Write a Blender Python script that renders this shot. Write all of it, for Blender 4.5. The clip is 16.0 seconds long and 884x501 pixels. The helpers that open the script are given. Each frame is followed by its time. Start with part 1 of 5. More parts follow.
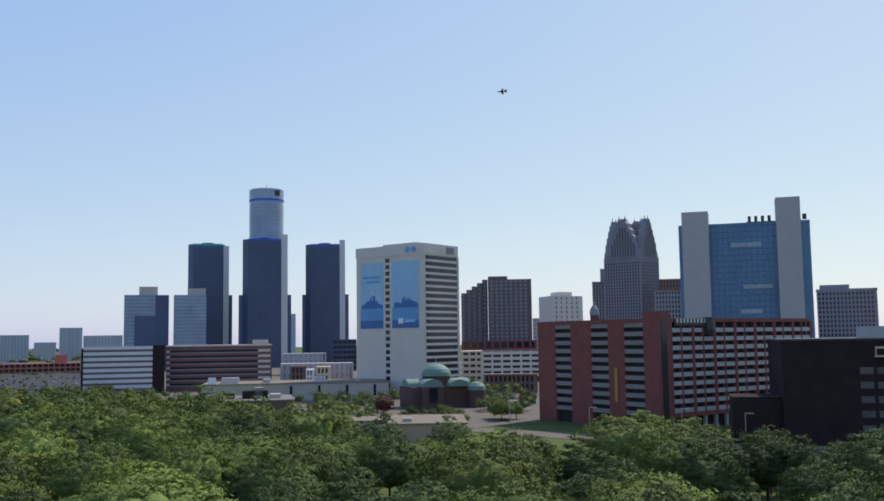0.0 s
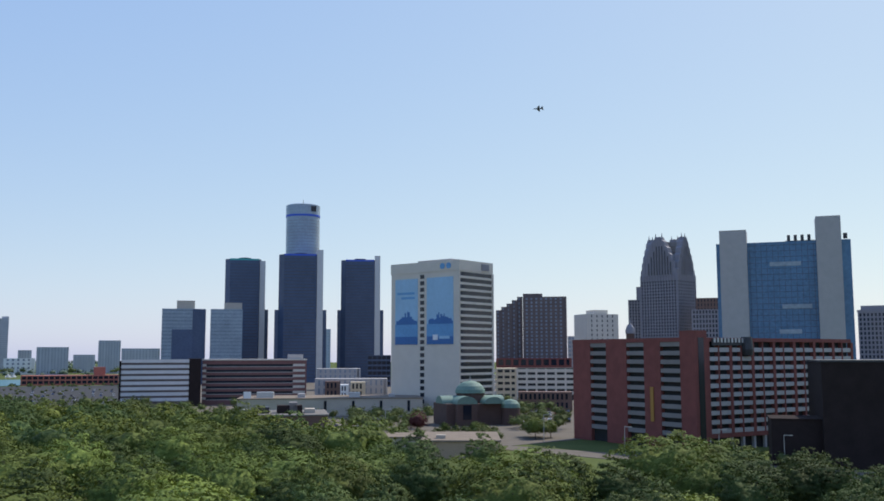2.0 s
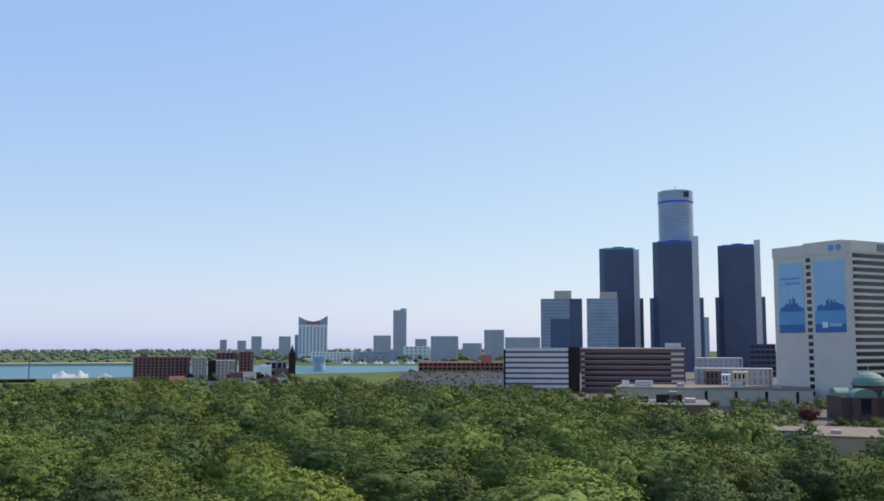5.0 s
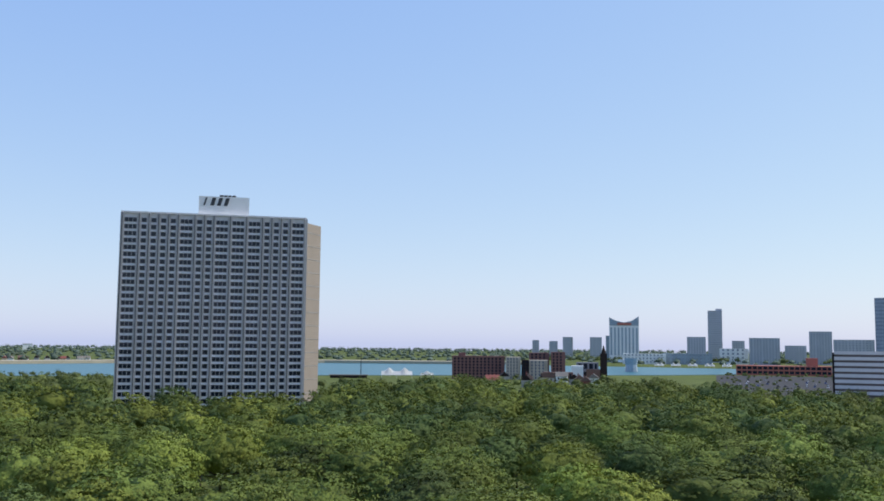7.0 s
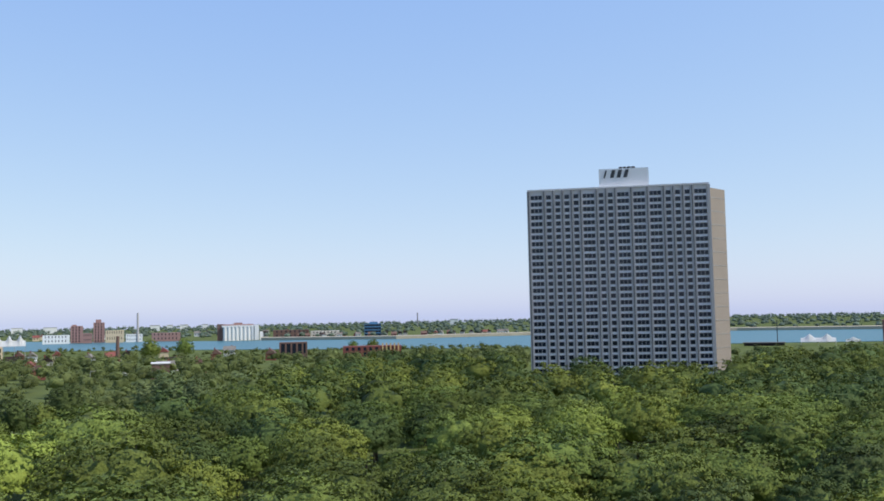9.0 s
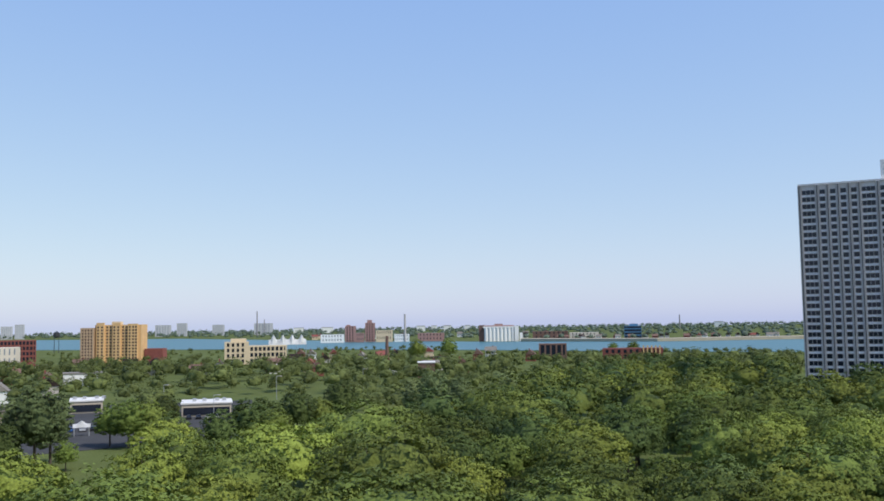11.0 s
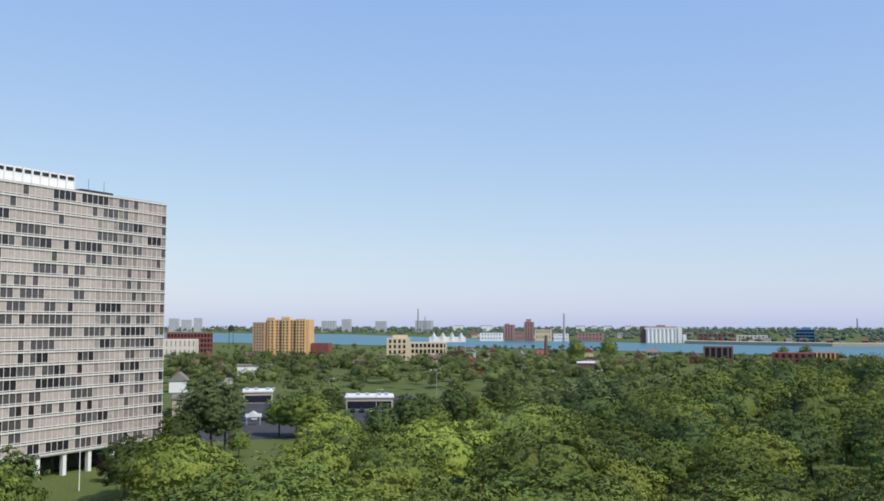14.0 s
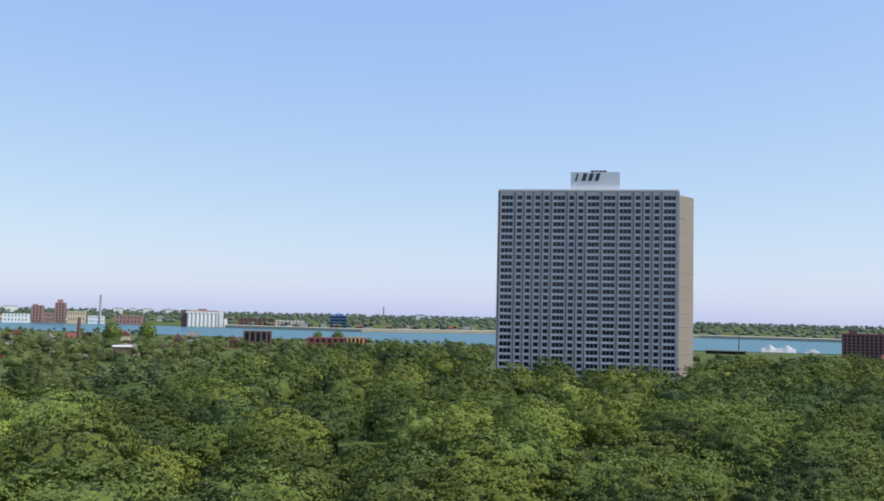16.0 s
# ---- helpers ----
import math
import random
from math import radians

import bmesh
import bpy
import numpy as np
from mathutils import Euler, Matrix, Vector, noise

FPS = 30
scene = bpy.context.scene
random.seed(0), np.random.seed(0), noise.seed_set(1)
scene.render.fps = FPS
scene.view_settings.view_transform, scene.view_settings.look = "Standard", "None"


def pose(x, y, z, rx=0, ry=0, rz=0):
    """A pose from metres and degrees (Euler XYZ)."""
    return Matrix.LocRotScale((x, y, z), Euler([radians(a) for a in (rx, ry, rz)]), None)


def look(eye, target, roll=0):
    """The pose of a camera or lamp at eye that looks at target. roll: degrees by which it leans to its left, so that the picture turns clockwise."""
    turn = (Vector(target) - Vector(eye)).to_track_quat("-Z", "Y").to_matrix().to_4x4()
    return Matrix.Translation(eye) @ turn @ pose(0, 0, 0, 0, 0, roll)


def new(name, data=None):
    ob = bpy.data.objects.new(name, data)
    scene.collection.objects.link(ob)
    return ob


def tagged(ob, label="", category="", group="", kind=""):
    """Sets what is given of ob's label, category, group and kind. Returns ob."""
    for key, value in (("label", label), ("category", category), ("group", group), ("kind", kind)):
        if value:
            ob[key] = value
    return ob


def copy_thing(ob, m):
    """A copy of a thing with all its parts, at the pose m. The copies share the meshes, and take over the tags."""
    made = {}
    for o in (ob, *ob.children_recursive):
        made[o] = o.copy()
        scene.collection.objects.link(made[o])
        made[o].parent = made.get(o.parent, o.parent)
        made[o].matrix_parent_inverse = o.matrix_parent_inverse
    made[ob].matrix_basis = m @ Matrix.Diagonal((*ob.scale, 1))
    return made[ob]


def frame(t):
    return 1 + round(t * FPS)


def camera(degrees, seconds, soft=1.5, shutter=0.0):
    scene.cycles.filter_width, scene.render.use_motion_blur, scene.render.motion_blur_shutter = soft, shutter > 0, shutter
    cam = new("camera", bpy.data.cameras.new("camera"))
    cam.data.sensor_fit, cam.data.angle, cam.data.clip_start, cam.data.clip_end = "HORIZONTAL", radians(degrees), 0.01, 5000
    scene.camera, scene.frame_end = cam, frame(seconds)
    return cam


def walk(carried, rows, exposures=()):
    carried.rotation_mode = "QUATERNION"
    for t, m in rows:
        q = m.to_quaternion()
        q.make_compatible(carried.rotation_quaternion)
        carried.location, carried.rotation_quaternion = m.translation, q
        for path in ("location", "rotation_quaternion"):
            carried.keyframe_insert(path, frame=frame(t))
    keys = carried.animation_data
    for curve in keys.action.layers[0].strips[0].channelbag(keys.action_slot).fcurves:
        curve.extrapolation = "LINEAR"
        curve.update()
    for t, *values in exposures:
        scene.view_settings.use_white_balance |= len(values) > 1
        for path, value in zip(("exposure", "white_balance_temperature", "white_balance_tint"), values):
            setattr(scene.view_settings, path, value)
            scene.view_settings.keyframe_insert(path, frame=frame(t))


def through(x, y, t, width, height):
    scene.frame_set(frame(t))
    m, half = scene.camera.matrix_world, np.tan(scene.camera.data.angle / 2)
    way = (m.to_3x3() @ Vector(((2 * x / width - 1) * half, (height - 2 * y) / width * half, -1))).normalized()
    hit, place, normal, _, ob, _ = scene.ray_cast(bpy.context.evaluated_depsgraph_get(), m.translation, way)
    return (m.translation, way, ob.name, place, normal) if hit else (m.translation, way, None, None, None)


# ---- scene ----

EYE = 32.0
cam = camera(49.96, 16.0, soft=1.7)
ROWS = [
    (0.0, 0.000, 5.319, 0.777), (0.5, 0.090, 6.167, 0.625), (1.0, 0.228, 6.239, 0.508), (1.5, 0.690, 6.353, 0.347),
    (2.0, 2.122, 6.334, 0.099), (2.5, 4.869, 6.314, -0.111), (3.0, 7.794, 6.137, -0.239), (3.2, 9.133, 6.080, -0.302),
    (5.3, 27.776, 5.473, 0.077), (5.5, 30.097, 5.289, 0.110), (6.0, 35.552, 5.332, 0.107), (6.5, 39.486, 6.638, -0.112),
    (7.0, 43.066, 5.643, -0.517), (7.5, 48.194, 5.659, -0.414), (8.0, 53.636, 4.195, 0.323), (8.5, 62.880, 3.561, 1.109),
    (9.0, 67.143, 3.968, 1.182), (9.2, 69.482, 4.006, 1.112), (11.3, 84.997, 4.493, 0.685), (11.5, 86.766, 4.576, 0.522),
    (12.0, 90.143, 4.445, 0.616), (12.5, 93.073, 4.746, 0.528), (13.0, 94.815, 5.026, 0.325), (13.5, 94.238, 4.985, 0.198),
    (14.0, 92.283, 4.344, -0.070), (14.5, 89.872, 3.951, -0.107), (15.0, 85.349, 3.906, -0.196), (15.5, 74.892, 3.446, -0.890),
    (16.0, 65.274, 3.712, -1.288),
]
walk(cam, [(t, pose(0, 0, EYE, 90 + pitch, 0, yaw) @ pose(0, 0, 0, 0, 0, -roll)) for t, yaw, pitch, roll in ROWS],
     exposures=((0.0, -0.14), (3.2, -0.08), (6.0, 0.0), (9.2, 0.0), (11.5, -0.1), (14.5, -0.1), (15.5, 0.0), (16.0, 0.0)))

# ---- light ----
SUN_SIDE, SUN_UP = 38.0, 50.0          # degrees to the right of the first view, and above the horizon
world = bpy.data.worlds.new("sky")
scene.world = world
world.use_nodes = True
wn = world.node_tree
wn.nodes.clear()
sky = wn.nodes.new("ShaderNodeTexSky")
sky.sky_type = "NISHITA"
sky.sun_disc = False
sky.sun_elevation = radians(SUN_UP)
sky.sun_rotation = radians(SUN_SIDE)
sky.altitude = 200
sky.air_density = 1.0
sky.dust_density = 0.8
sky.ozone_density = 0.6
bg = wn.nodes.new("ShaderNodeBackground")
bg.inputs["Strength"].default_value = 0.12
wo = wn.nodes.new("ShaderNodeOutputWorld")
soft_sky = wn.nodes.new("ShaderNodeGamma")          # summer haze evens the sky out
soft_sky.inputs["Gamma"].default_value = 0.5
haze = wn.nodes.new("ShaderNodeVectorMath")
haze.operation = "MULTIPLY_ADD"
haze.inputs[1].default_value = (2.76, 2.60, 0.92)
haze.inputs[2].default_value = (-0.87, 0.10, 5.50)
wn.links.new(sky.outputs[0], soft_sky.inputs["Color"])
wn.links.new(soft_sky.outputs[0], haze.inputs[0])
wn.links.new(haze.outputs[0], bg.inputs[0])
wn.links.new(bg.outputs[0], wo.inputs[0])
sun_data = bpy.data.lights.new("sun", "SUN")
sun_data.energy = 3.9
sun_data.angle = radians(0.53)
sun_data.color = (1.0, 0.95, 0.86)
sun = new("sun", sun_data)
sun_from = Vector((math.sin(radians(SUN_SIDE)) * math.cos(radians(SUN_UP)), math.cos(radians(SUN_SIDE)) * math.cos(radians(SUN_UP)), math.sin(radians(SUN_UP))))
sun.matrix_world = look(sun_from * 300, (0, 0, 0))


# ---- materials ----
def surface(name, base, rough=0.8, metal=0.0, vary=0.12, scale=0.4, fine=6.0, bump=0.0, spec=0.5, each=0.0):
    """A painted or mineral surface: stains at one scale, grain at another, tint per object."""
    m = bpy.data.materials.new(name)
    m.use_nodes = True
    nt = m.node_tree
    b = nt.nodes["Principled BSDF"]
    b.inputs["Roughness"].default_value = rough
    b.inputs["Metallic"].default_value = metal
    b.inputs["Specular IOR Level"].default_value = spec
    geo = nt.nodes.new("ShaderNodeNewGeometry")
    n1 = nt.nodes.new("ShaderNodeTexNoise")
    n1.inputs["Scale"].default_value = scale
    n1.inputs["Detail"].default_value = 6
    n2 = nt.nodes.new("ShaderNodeTexNoise")
    n2.inputs["Scale"].default_value = fine
    nt.links.new(geo.outputs["Position"], n1.inputs["Vector"])
    nt.links.new(geo.outputs["Position"], n2.inputs["Vector"])
    add = nt.nodes.new("ShaderNodeMath")
    add.operation = "ADD"
    nt.links.new(n1.outputs[0], add.inputs[0])
    nt.links.new(n2.outputs[0], add.inputs[1])
    obi = nt.nodes.new("ShaderNodeObjectInfo")
    mul = nt.nodes.new("ShaderNodeMath")
    mul.operation = "MULTIPLY_ADD"
    mul.inputs[1].default_value = each
    nt.links.new(obi.outputs["Random"], mul.inputs[0])
    nt.links.new(add.outputs[0], mul.inputs[2])
    mr = nt.nodes.new("ShaderNodeMapRange")
    mr.inputs["From Min"].default_value = 0.6
    mr.inputs["From Max"].default_value = 1.4 + each
    mr.inputs["To Min"].default_value = 1 - vary
    mr.inputs["To Max"].default_value = 1 + vary
    nt.links.new(mul.outputs[0], mr.inputs["Value"])
    mix = nt.nodes.new("ShaderNodeVectorMath")
    mix.operation = "SCALE"
    mix.inputs[0].default_value = base
    nt.links.new(mr.outputs[0], mix.inputs["Scale"])
    nt.links.new(mix.outputs[0], b.inputs["Base Color"])
    if bump:
        bp = nt.nodes.new("ShaderNodeBump")
        bp.inputs["Strength"].default_value = bump
        bp.inputs["Distance"].default_value = 0.05
        nt.links.new(n2.outputs[0], bp.inputs["Height"])
        nt.links.new(bp.outputs[0], b.inputs["Normal"])
    return m


def foliage(name, base, through=0.14, spread=0.2):
    """Leaves: tint per tree and per leaf cluster, some light passing through."""
    m = bpy.data.materials.new(name)
    m.use_nodes = True
    nt = m.node_tree
    b = nt.nodes["Principled BSDF"]
    b.inputs["Roughness"].default_value = 0.7
    b.inputs["Specular IOR Level"].default_value = 0.12
    geo = nt.nodes.new("ShaderNodeNewGeometry")
    obi = nt.nodes.new("ShaderNodeObjectInfo")
    n1 = nt.nodes.new("ShaderNodeTexNoise")
    n1.inputs["Scale"].default_value = 0.05
    n1.inputs["Detail"].default_value = 2
    nt.links.new(geo.outputs["Position"], n1.inputs["Vector"])
    hue = nt.nodes.new("ShaderNodeHueSaturation")
    hue.inputs["Color"].default_value = (*base, 1)
    h = nt.nodes.new("ShaderNodeMapRange")
    h.inputs["To Min"].default_value = 0.480
    h.inputs["To Max"].default_value = 0.504
    nt.links.new(obi.outputs["Random"], h.inputs["Value"])
    nt.links.new(h.outputs[0], hue.inputs["Hue"])
    s1 = nt.nodes.new("ShaderNodeMapRange")
    s1.inputs["To Min"].default_value = 1 - spread
    s1.inputs["To Max"].default_value = 1 + spread
    nt.links.new(geo.outputs["Random Per Island"], s1.inputs["Value"])
    s2 = nt.nodes.new("ShaderNodeMapRange")
    s2.inputs["From Min"].default_value = 0.3
    s2.inputs["From Max"].default_value = 0.7
    s2.inputs["To Min"].default_value = 0.65
    s2.inputs["To Max"].default_value = 1.3
    nt.links.new(n1.outputs[0], s2.inputs["Value"])
    mu = nt.nodes.new("ShaderNodeMath")
    mu.operation = "MULTIPLY"
    nt.links.new(s1.outputs[0], mu.inputs[0])
    nt.links.new(s2.outputs[0], mu.inputs[1])
    own = nt.nodes.new("ShaderNodeMath")
    own.operation = "MULTIPLY"
    own.inputs[1].default_value = 17.3
    nt.links.new(obi.outputs["Random"], own.inputs[0])
    fr = nt.nodes.new("ShaderNodeMath")
    fr.operation = "FRACT"
    nt.links.new(own.outputs[0], fr.inputs[0])
    tone = nt.nodes.new("ShaderNodeMapRange")
    tone.inputs["To Min"].default_value = 0.72
    tone.inputs["To Max"].default_value = 1.28
    nt.links.new(fr.outputs[0], tone.inputs["Value"])
    mu2 = nt.nodes.new("ShaderNodeMath")
    mu2.operation = "MULTIPLY"
    nt.links.new(mu.outputs[0], mu2.inputs[0])
    nt.links.new(tone.outputs[0], mu2.inputs[1])
    nt.links.new(mu2.outputs[0], hue.inputs["Value"])
    nt.links.new(hue.outputs[0], b.inputs["Base Color"])
    n2 = nt.nodes.new("ShaderNodeTexNoise")
    n2.inputs["Scale"].default_value = 1.1
    n2.inputs["Detail"].default_value = 5
    nt.links.new(geo.outputs["Position"], n2.inputs["Vector"])
    bp = nt.nodes.new("ShaderNodeBump")
    bp.inputs["Strength"].default_value = 0.7
    bp.inputs["Distance"].default_value = 0.8
    nt.links.new(n2.outputs[0], bp.inputs["Height"])
    nt.links.new(bp.outputs[0], b.inputs["Normal"])
    tr = nt.nodes.new("ShaderNodeBsdfTranslucent")
    nt.links.new(hue.outputs[0], tr.inputs["Color"])
    mx = nt.nodes.new("ShaderNodeMixShader")
    mx.inputs[0].default_value = through
    out = nt.nodes["Material Output"]
    nt.links.new(b.outputs[0], mx.inputs[1])
    nt.links.new(tr.outputs[0], mx.inputs[2])
    nt.links.new(mx.outputs[0], out.inputs["Surface"])
    return m


def glazing(name, base, rough=0.08, each=0.5, metal=0.0, spec=0.35):
    """Window glass seen from outside in daylight: dark room behind a glossy pane."""
    m = surface(name, base, rough, metal, 0.3, 0.05, 0.6, 0, spec, each)
    return m


BRICK_RED = surface("red_brick", (0.22, 0.068, 0.055), 0.9, vary=0.22, scale=0.3, fine=5, bump=0.3)
BRICK_DARK = surface("dark_brown_brick", (0.034, 0.024, 0.023), 0.95, vary=0.25, scale=0.3, fine=5, bump=0.3, spec=0.15)
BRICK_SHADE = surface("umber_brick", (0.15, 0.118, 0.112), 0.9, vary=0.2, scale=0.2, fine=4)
BRICK_UMBER = surface("dark_red_brown_brick", (0.105, 0.062, 0.050), 0.9, vary=0.2, scale=0.3, fine=4)
BRICK_DULL = surface("dull_red_brick", (0.22, 0.105, 0.095), 0.9, vary=0.18, scale=0.2, fine=4)
# Red brick paled to pink: distance haze put into the base colour.
BRICK_HAZED = surface("haze_painted_brick", (0.33, 0.20, 0.18), 0.9, vary=0.15, scale=0.1, fine=1)
BRICK_BROWN = surface("brown_brick", (0.17, 0.10, 0.08), 0.9, vary=0.2, scale=0.2, fine=4)
BRICK_TAN = surface("tan_brick", (0.46, 0.32, 0.21), 0.9, vary=0.12, scale=0.2, fine=4)
BRICK_ORANGE = surface("buff_orange_brick", (0.64, 0.41, 0.20), 0.9, vary=0.12, scale=0.2, fine=4)
CONCRETE = surface("grey_concrete", (0.43, 0.40, 0.385), 0.85, vary=0.12, scale=0.3, fine=4, each=0.2)
CONCRETE_PALE = surface("pale_concrete", (0.64, 0.575, 0.49), 0.85, vary=0.08, scale=0.15, fine=3)
# Darker grey, holding the shade of the garage's left face.
CONCRETE_DARK = surface("dark_concrete", (0.25, 0.225, 0.21), 0.9, vary=0.15, scale=0.3, fine=4, each=0.3)
CONCRETE_SLAB = surface("light_slab_concrete", (0.68, 0.645, 0.64), 0.85, vary=0.08, scale=0.2, fine=3)
PIER_GREY = surface("grey_pier_concrete", (0.45, 0.42, 0.40), 0.85, vary=0.1, scale=0.2, fine=3)
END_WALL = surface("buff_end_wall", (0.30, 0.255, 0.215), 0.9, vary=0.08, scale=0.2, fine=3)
CONCRETE_WARM = surface("warm_concrete", (0.50, 0.43, 0.35), 0.85, vary=0.1, scale=0.2, fine=3, spec=0.08)
STONE = surface("grey_stone", (0.25, 0.24, 0.26), 0.8, vary=0.12, scale=0.1, fine=2)
WHITE = surface("white_paint", (0.78, 0.78, 0.77), 0.6, vary=0.06, scale=0.3, fine=4)
CREAM = surface("cream_paint", (0.62, 0.50, 0.34), 0.7, vary=0.1, scale=0.3, fine=4)
ROOFING = surface("grey_gravel_roof", (0.22, 0.20, 0.18), 0.95, vary=0.25, scale=0.15, fine=3, spec=0.08)
ROOF_PALE = surface("pale_membrane_roof", (0.46, 0.43, 0.40), 0.8, vary=0.15, scale=0.15, fine=3, spec=0.08)
METAL_DARK = surface("dark_metal", (0.05, 0.05, 0.055), 0.5, 0.4, vary=0.2)
METAL_GREY = surface("brushed_aluminium", (0.50, 0.50, 0.51), 0.4, 0.6, vary=0.1)
COPPER = surface("green_copper", (0.15, 0.235, 0.185), 0.7, vary=0.2, scale=0.6, fine=5)
ROOF_WHITE = surface("white_membrane_roof", (0.70, 0.68, 0.66), 0.8, vary=0.12, scale=0.15, fine=3, spec=0.08)
ROOF_TAN = surface("tan_gravel_roof", (0.25, 0.20, 0.155), 0.95, vary=0.2, scale=0.2, fine=2, spec=0.08)
ASPHALT = surface("asphalt", (0.065, 0.064, 0.066), 0.95, vary=0.25, scale=0.1, fine=3, spec=0.1)
PALE_PAVING = surface("sunlit_paving", (0.175, 0.150, 0.122), 0.95, vary=0.2, scale=0.1, fine=2, spec=0.08)
GRASS = surface("mown_grass", (0.105, 0.128, 0.042), 0.95, vary=0.35, scale=0.03, fine=1.5, spec=0.05)
SAND = surface("sandy_bank", (0.42, 0.36, 0.26), 0.95, vary=0.2, scale=0.05, fine=1)
BARK = surface("bark", (0.09, 0.07, 0.055), 0.95, vary=0.3, scale=1.0, fine=8)
GLASS_DARK = glazing("dark_window_glass", (0.018, 0.022, 0.034))
# Lighter, bluer base: some of the far towers' haze put into colour.
GLASS_NAVY = glazing("navy_tower_glass", (0.065, 0.095, 0.165), 0.25, 0.3)
GLASS_PALE = glazing("pale_tower_glass", (0.29, 0.36, 0.42), 0.2, 0.2)
# Pale low-contrast pair: distance haze put into the base colours.
FAR_GLASS = glazing("haze_greyed_glass", (0.24, 0.27, 0.32), 0.5, 0.3)
FAR_GREY = surface("haze_painted_cladding", (0.44, 0.45, 0.48), 0.8, vary=0.15, scale=0.05, fine=0.5, each=0.6)
GLASS_STEEL = glazing("steel_grey_tower_glass", (0.21, 0.265, 0.31), 0.2, 0.2)
GLASS_BLUE = glazing("blue_hotel_glass", (0.085, 0.21, 0.36), 0.15, 0.3)
GLASS_CURTAIN = surface("curtained_window_glass", (0.36, 0.31, 0.285), 0.25, 0.0, 0.5, 0.08, 1.2, 0, 0.35, 0.9)
GLASS_SMOKE = surface("half_drawn_window_glass", (0.105, 0.095, 0.098), 0.2, 0.0, 0.5, 0.08, 1.2, 0, 0.35, 0.9)
GLASS_BARE = glazing("bare_window_glass", (0.032, 0.029, 0.034))
ALUMINIUM = surface("pale_anodised_frame", (0.70, 0.67, 0.63), 0.5, vary=0.08)
# Near-black colour stands in for the shade inside decks and cores.
VOID = surface("painted_interior_shade", (0.03, 0.03, 0.03), 0.95, vary=0.3)
RED_STEEL = surface("red_painted_steel", (0.45, 0.14, 0.10), 0.7, vary=0.15)
POSTER_SKY = surface("pale_blue_print", (0.32, 0.52, 0.68), 0.5, vary=0.08, scale=0.08, fine=0.5)
POSTER_MID = surface("mid_blue_print", (0.12, 0.32, 0.56), 0.5, vary=0.15, scale=0.1, fine=0.8)
POSTER_BLUE = surface("deep_blue_print", (0.035, 0.14, 0.36), 0.5, vary=0.12, scale=0.1, fine=0.8)
YELLOW = surface("mustard_banner", (0.40, 0.20, 0.035), 0.6, vary=0.1)
BLUE_TRIM = surface("blue_trim", (0.03, 0.10, 0.55), 0.5)
TEAL_TRIM = surface("teal_trim", (0.05, 0.42, 0.40), 0.5)
LEAF = foliage("locust_leaves", (0.136, 0.184, 0.042))
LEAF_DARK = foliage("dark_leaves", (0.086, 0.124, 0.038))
LEAF_BRIGHT = foliage("bright_leaves", (0.196, 0.244, 0.048))
LEAF_SILVER = foliage("pale_leaves", (0.155, 0.205, 0.085))
LEAF_RED = foliage("bronze_leaves", (0.085, 0.035, 0.030))
# Greyer, bluer green: the haze over the far woods put into colour.
LEAF_FAR = foliage("haze_painted_leaves", (0.100, 0.135, 0.100), 0.15, 0.14)
LEAF_TOWN = foliage("town_leaves", (0.135, 0.172, 0.056), 0.25, 0.22)

water = bpy.data.materials.new("river_water")
water.use_nodes = True
wb = water.node_tree.nodes["Principled BSDF"]
wb.inputs["Base Color"].default_value = (0.045, 0.145, 0.165, 1)
wb.inputs["Roughness"].default_value = 0.35
wb.inputs["Specular IOR Level"].default_value = 0.25
wt = water.node_tree.nodes.new("ShaderNodeTexNoise")
wt.inputs["Scale"].default_value = 0.35
wt.inputs["Detail"].default_value = 8
wg = water.node_tree.nodes.new("ShaderNodeNewGeometry")
water.node_tree.links.new(wg.outputs["Position"], wt.inputs["Vector"])
wbp = water.node_tree.nodes.new("ShaderNodeBump")
wbp.inputs["Strength"].default_value = 0.6
wbp.inputs["Distance"].default_value = 0.5
water.node_tree.links.new(wt.outputs[0], wbp.inputs["Height"])
water.node_tree.links.new(wbp.outputs[0], wb.inputs["Normal"])


# ---- mesh helpers ----
def box(bm, x0, x1, y0, y1, z0, z1):
    vs = [bm.verts.new(c) for c in ((x0, y0, z0), (x1, y0, z0), (x1, y1, z0), (x0, y1, z0), (x0, y0, z1), (x1, y0, z1), (x1, y1, z1), (x0, y1, z1))]
    for f in ((3, 2, 1, 0), (4, 5, 6, 7), (0, 1, 5, 4), (1, 2, 6, 5), (2, 3, 7, 6), (3, 0, 4, 7)):
        bm.faces.new([vs[i] for i in f])
    return bm


def prism(bm, pts, z0, z1):
    """A slab over a plan polygon, given anticlockwise."""
    lo = [bm.verts.new((x, y, z0)) for x, y in pts]
    hi = [bm.verts.new((x, y, z1)) for x, y in pts]
    n = len(pts)
    bm.faces.new(lo[::-1])
    bm.faces.new(hi)
    for i in range(n):
        bm.faces.new((lo[i], lo[(i + 1) % n], hi[(i + 1) % n], hi[i]))
    return bm


def lathe(bm, profile, n=32, x=0, y=0):
    """A turned shape from (radius, height) pairs, closed at both ends."""
    rings = [[bm.verts.new((x + r * math.cos(2 * math.pi * i / n), y + r * math.sin(2 * math.pi * i / n), z)) for i in range(n)] for r, z in profile]
    for a, b in zip(rings, rings[1:]):
        for i in range(n):
            bm.faces.new((a[i], a[(i + 1) % n], b[(i + 1) % n], b[i]))
    bm.faces.new(rings[0][::-1])
    bm.faces.new(rings[-1])
    return bm


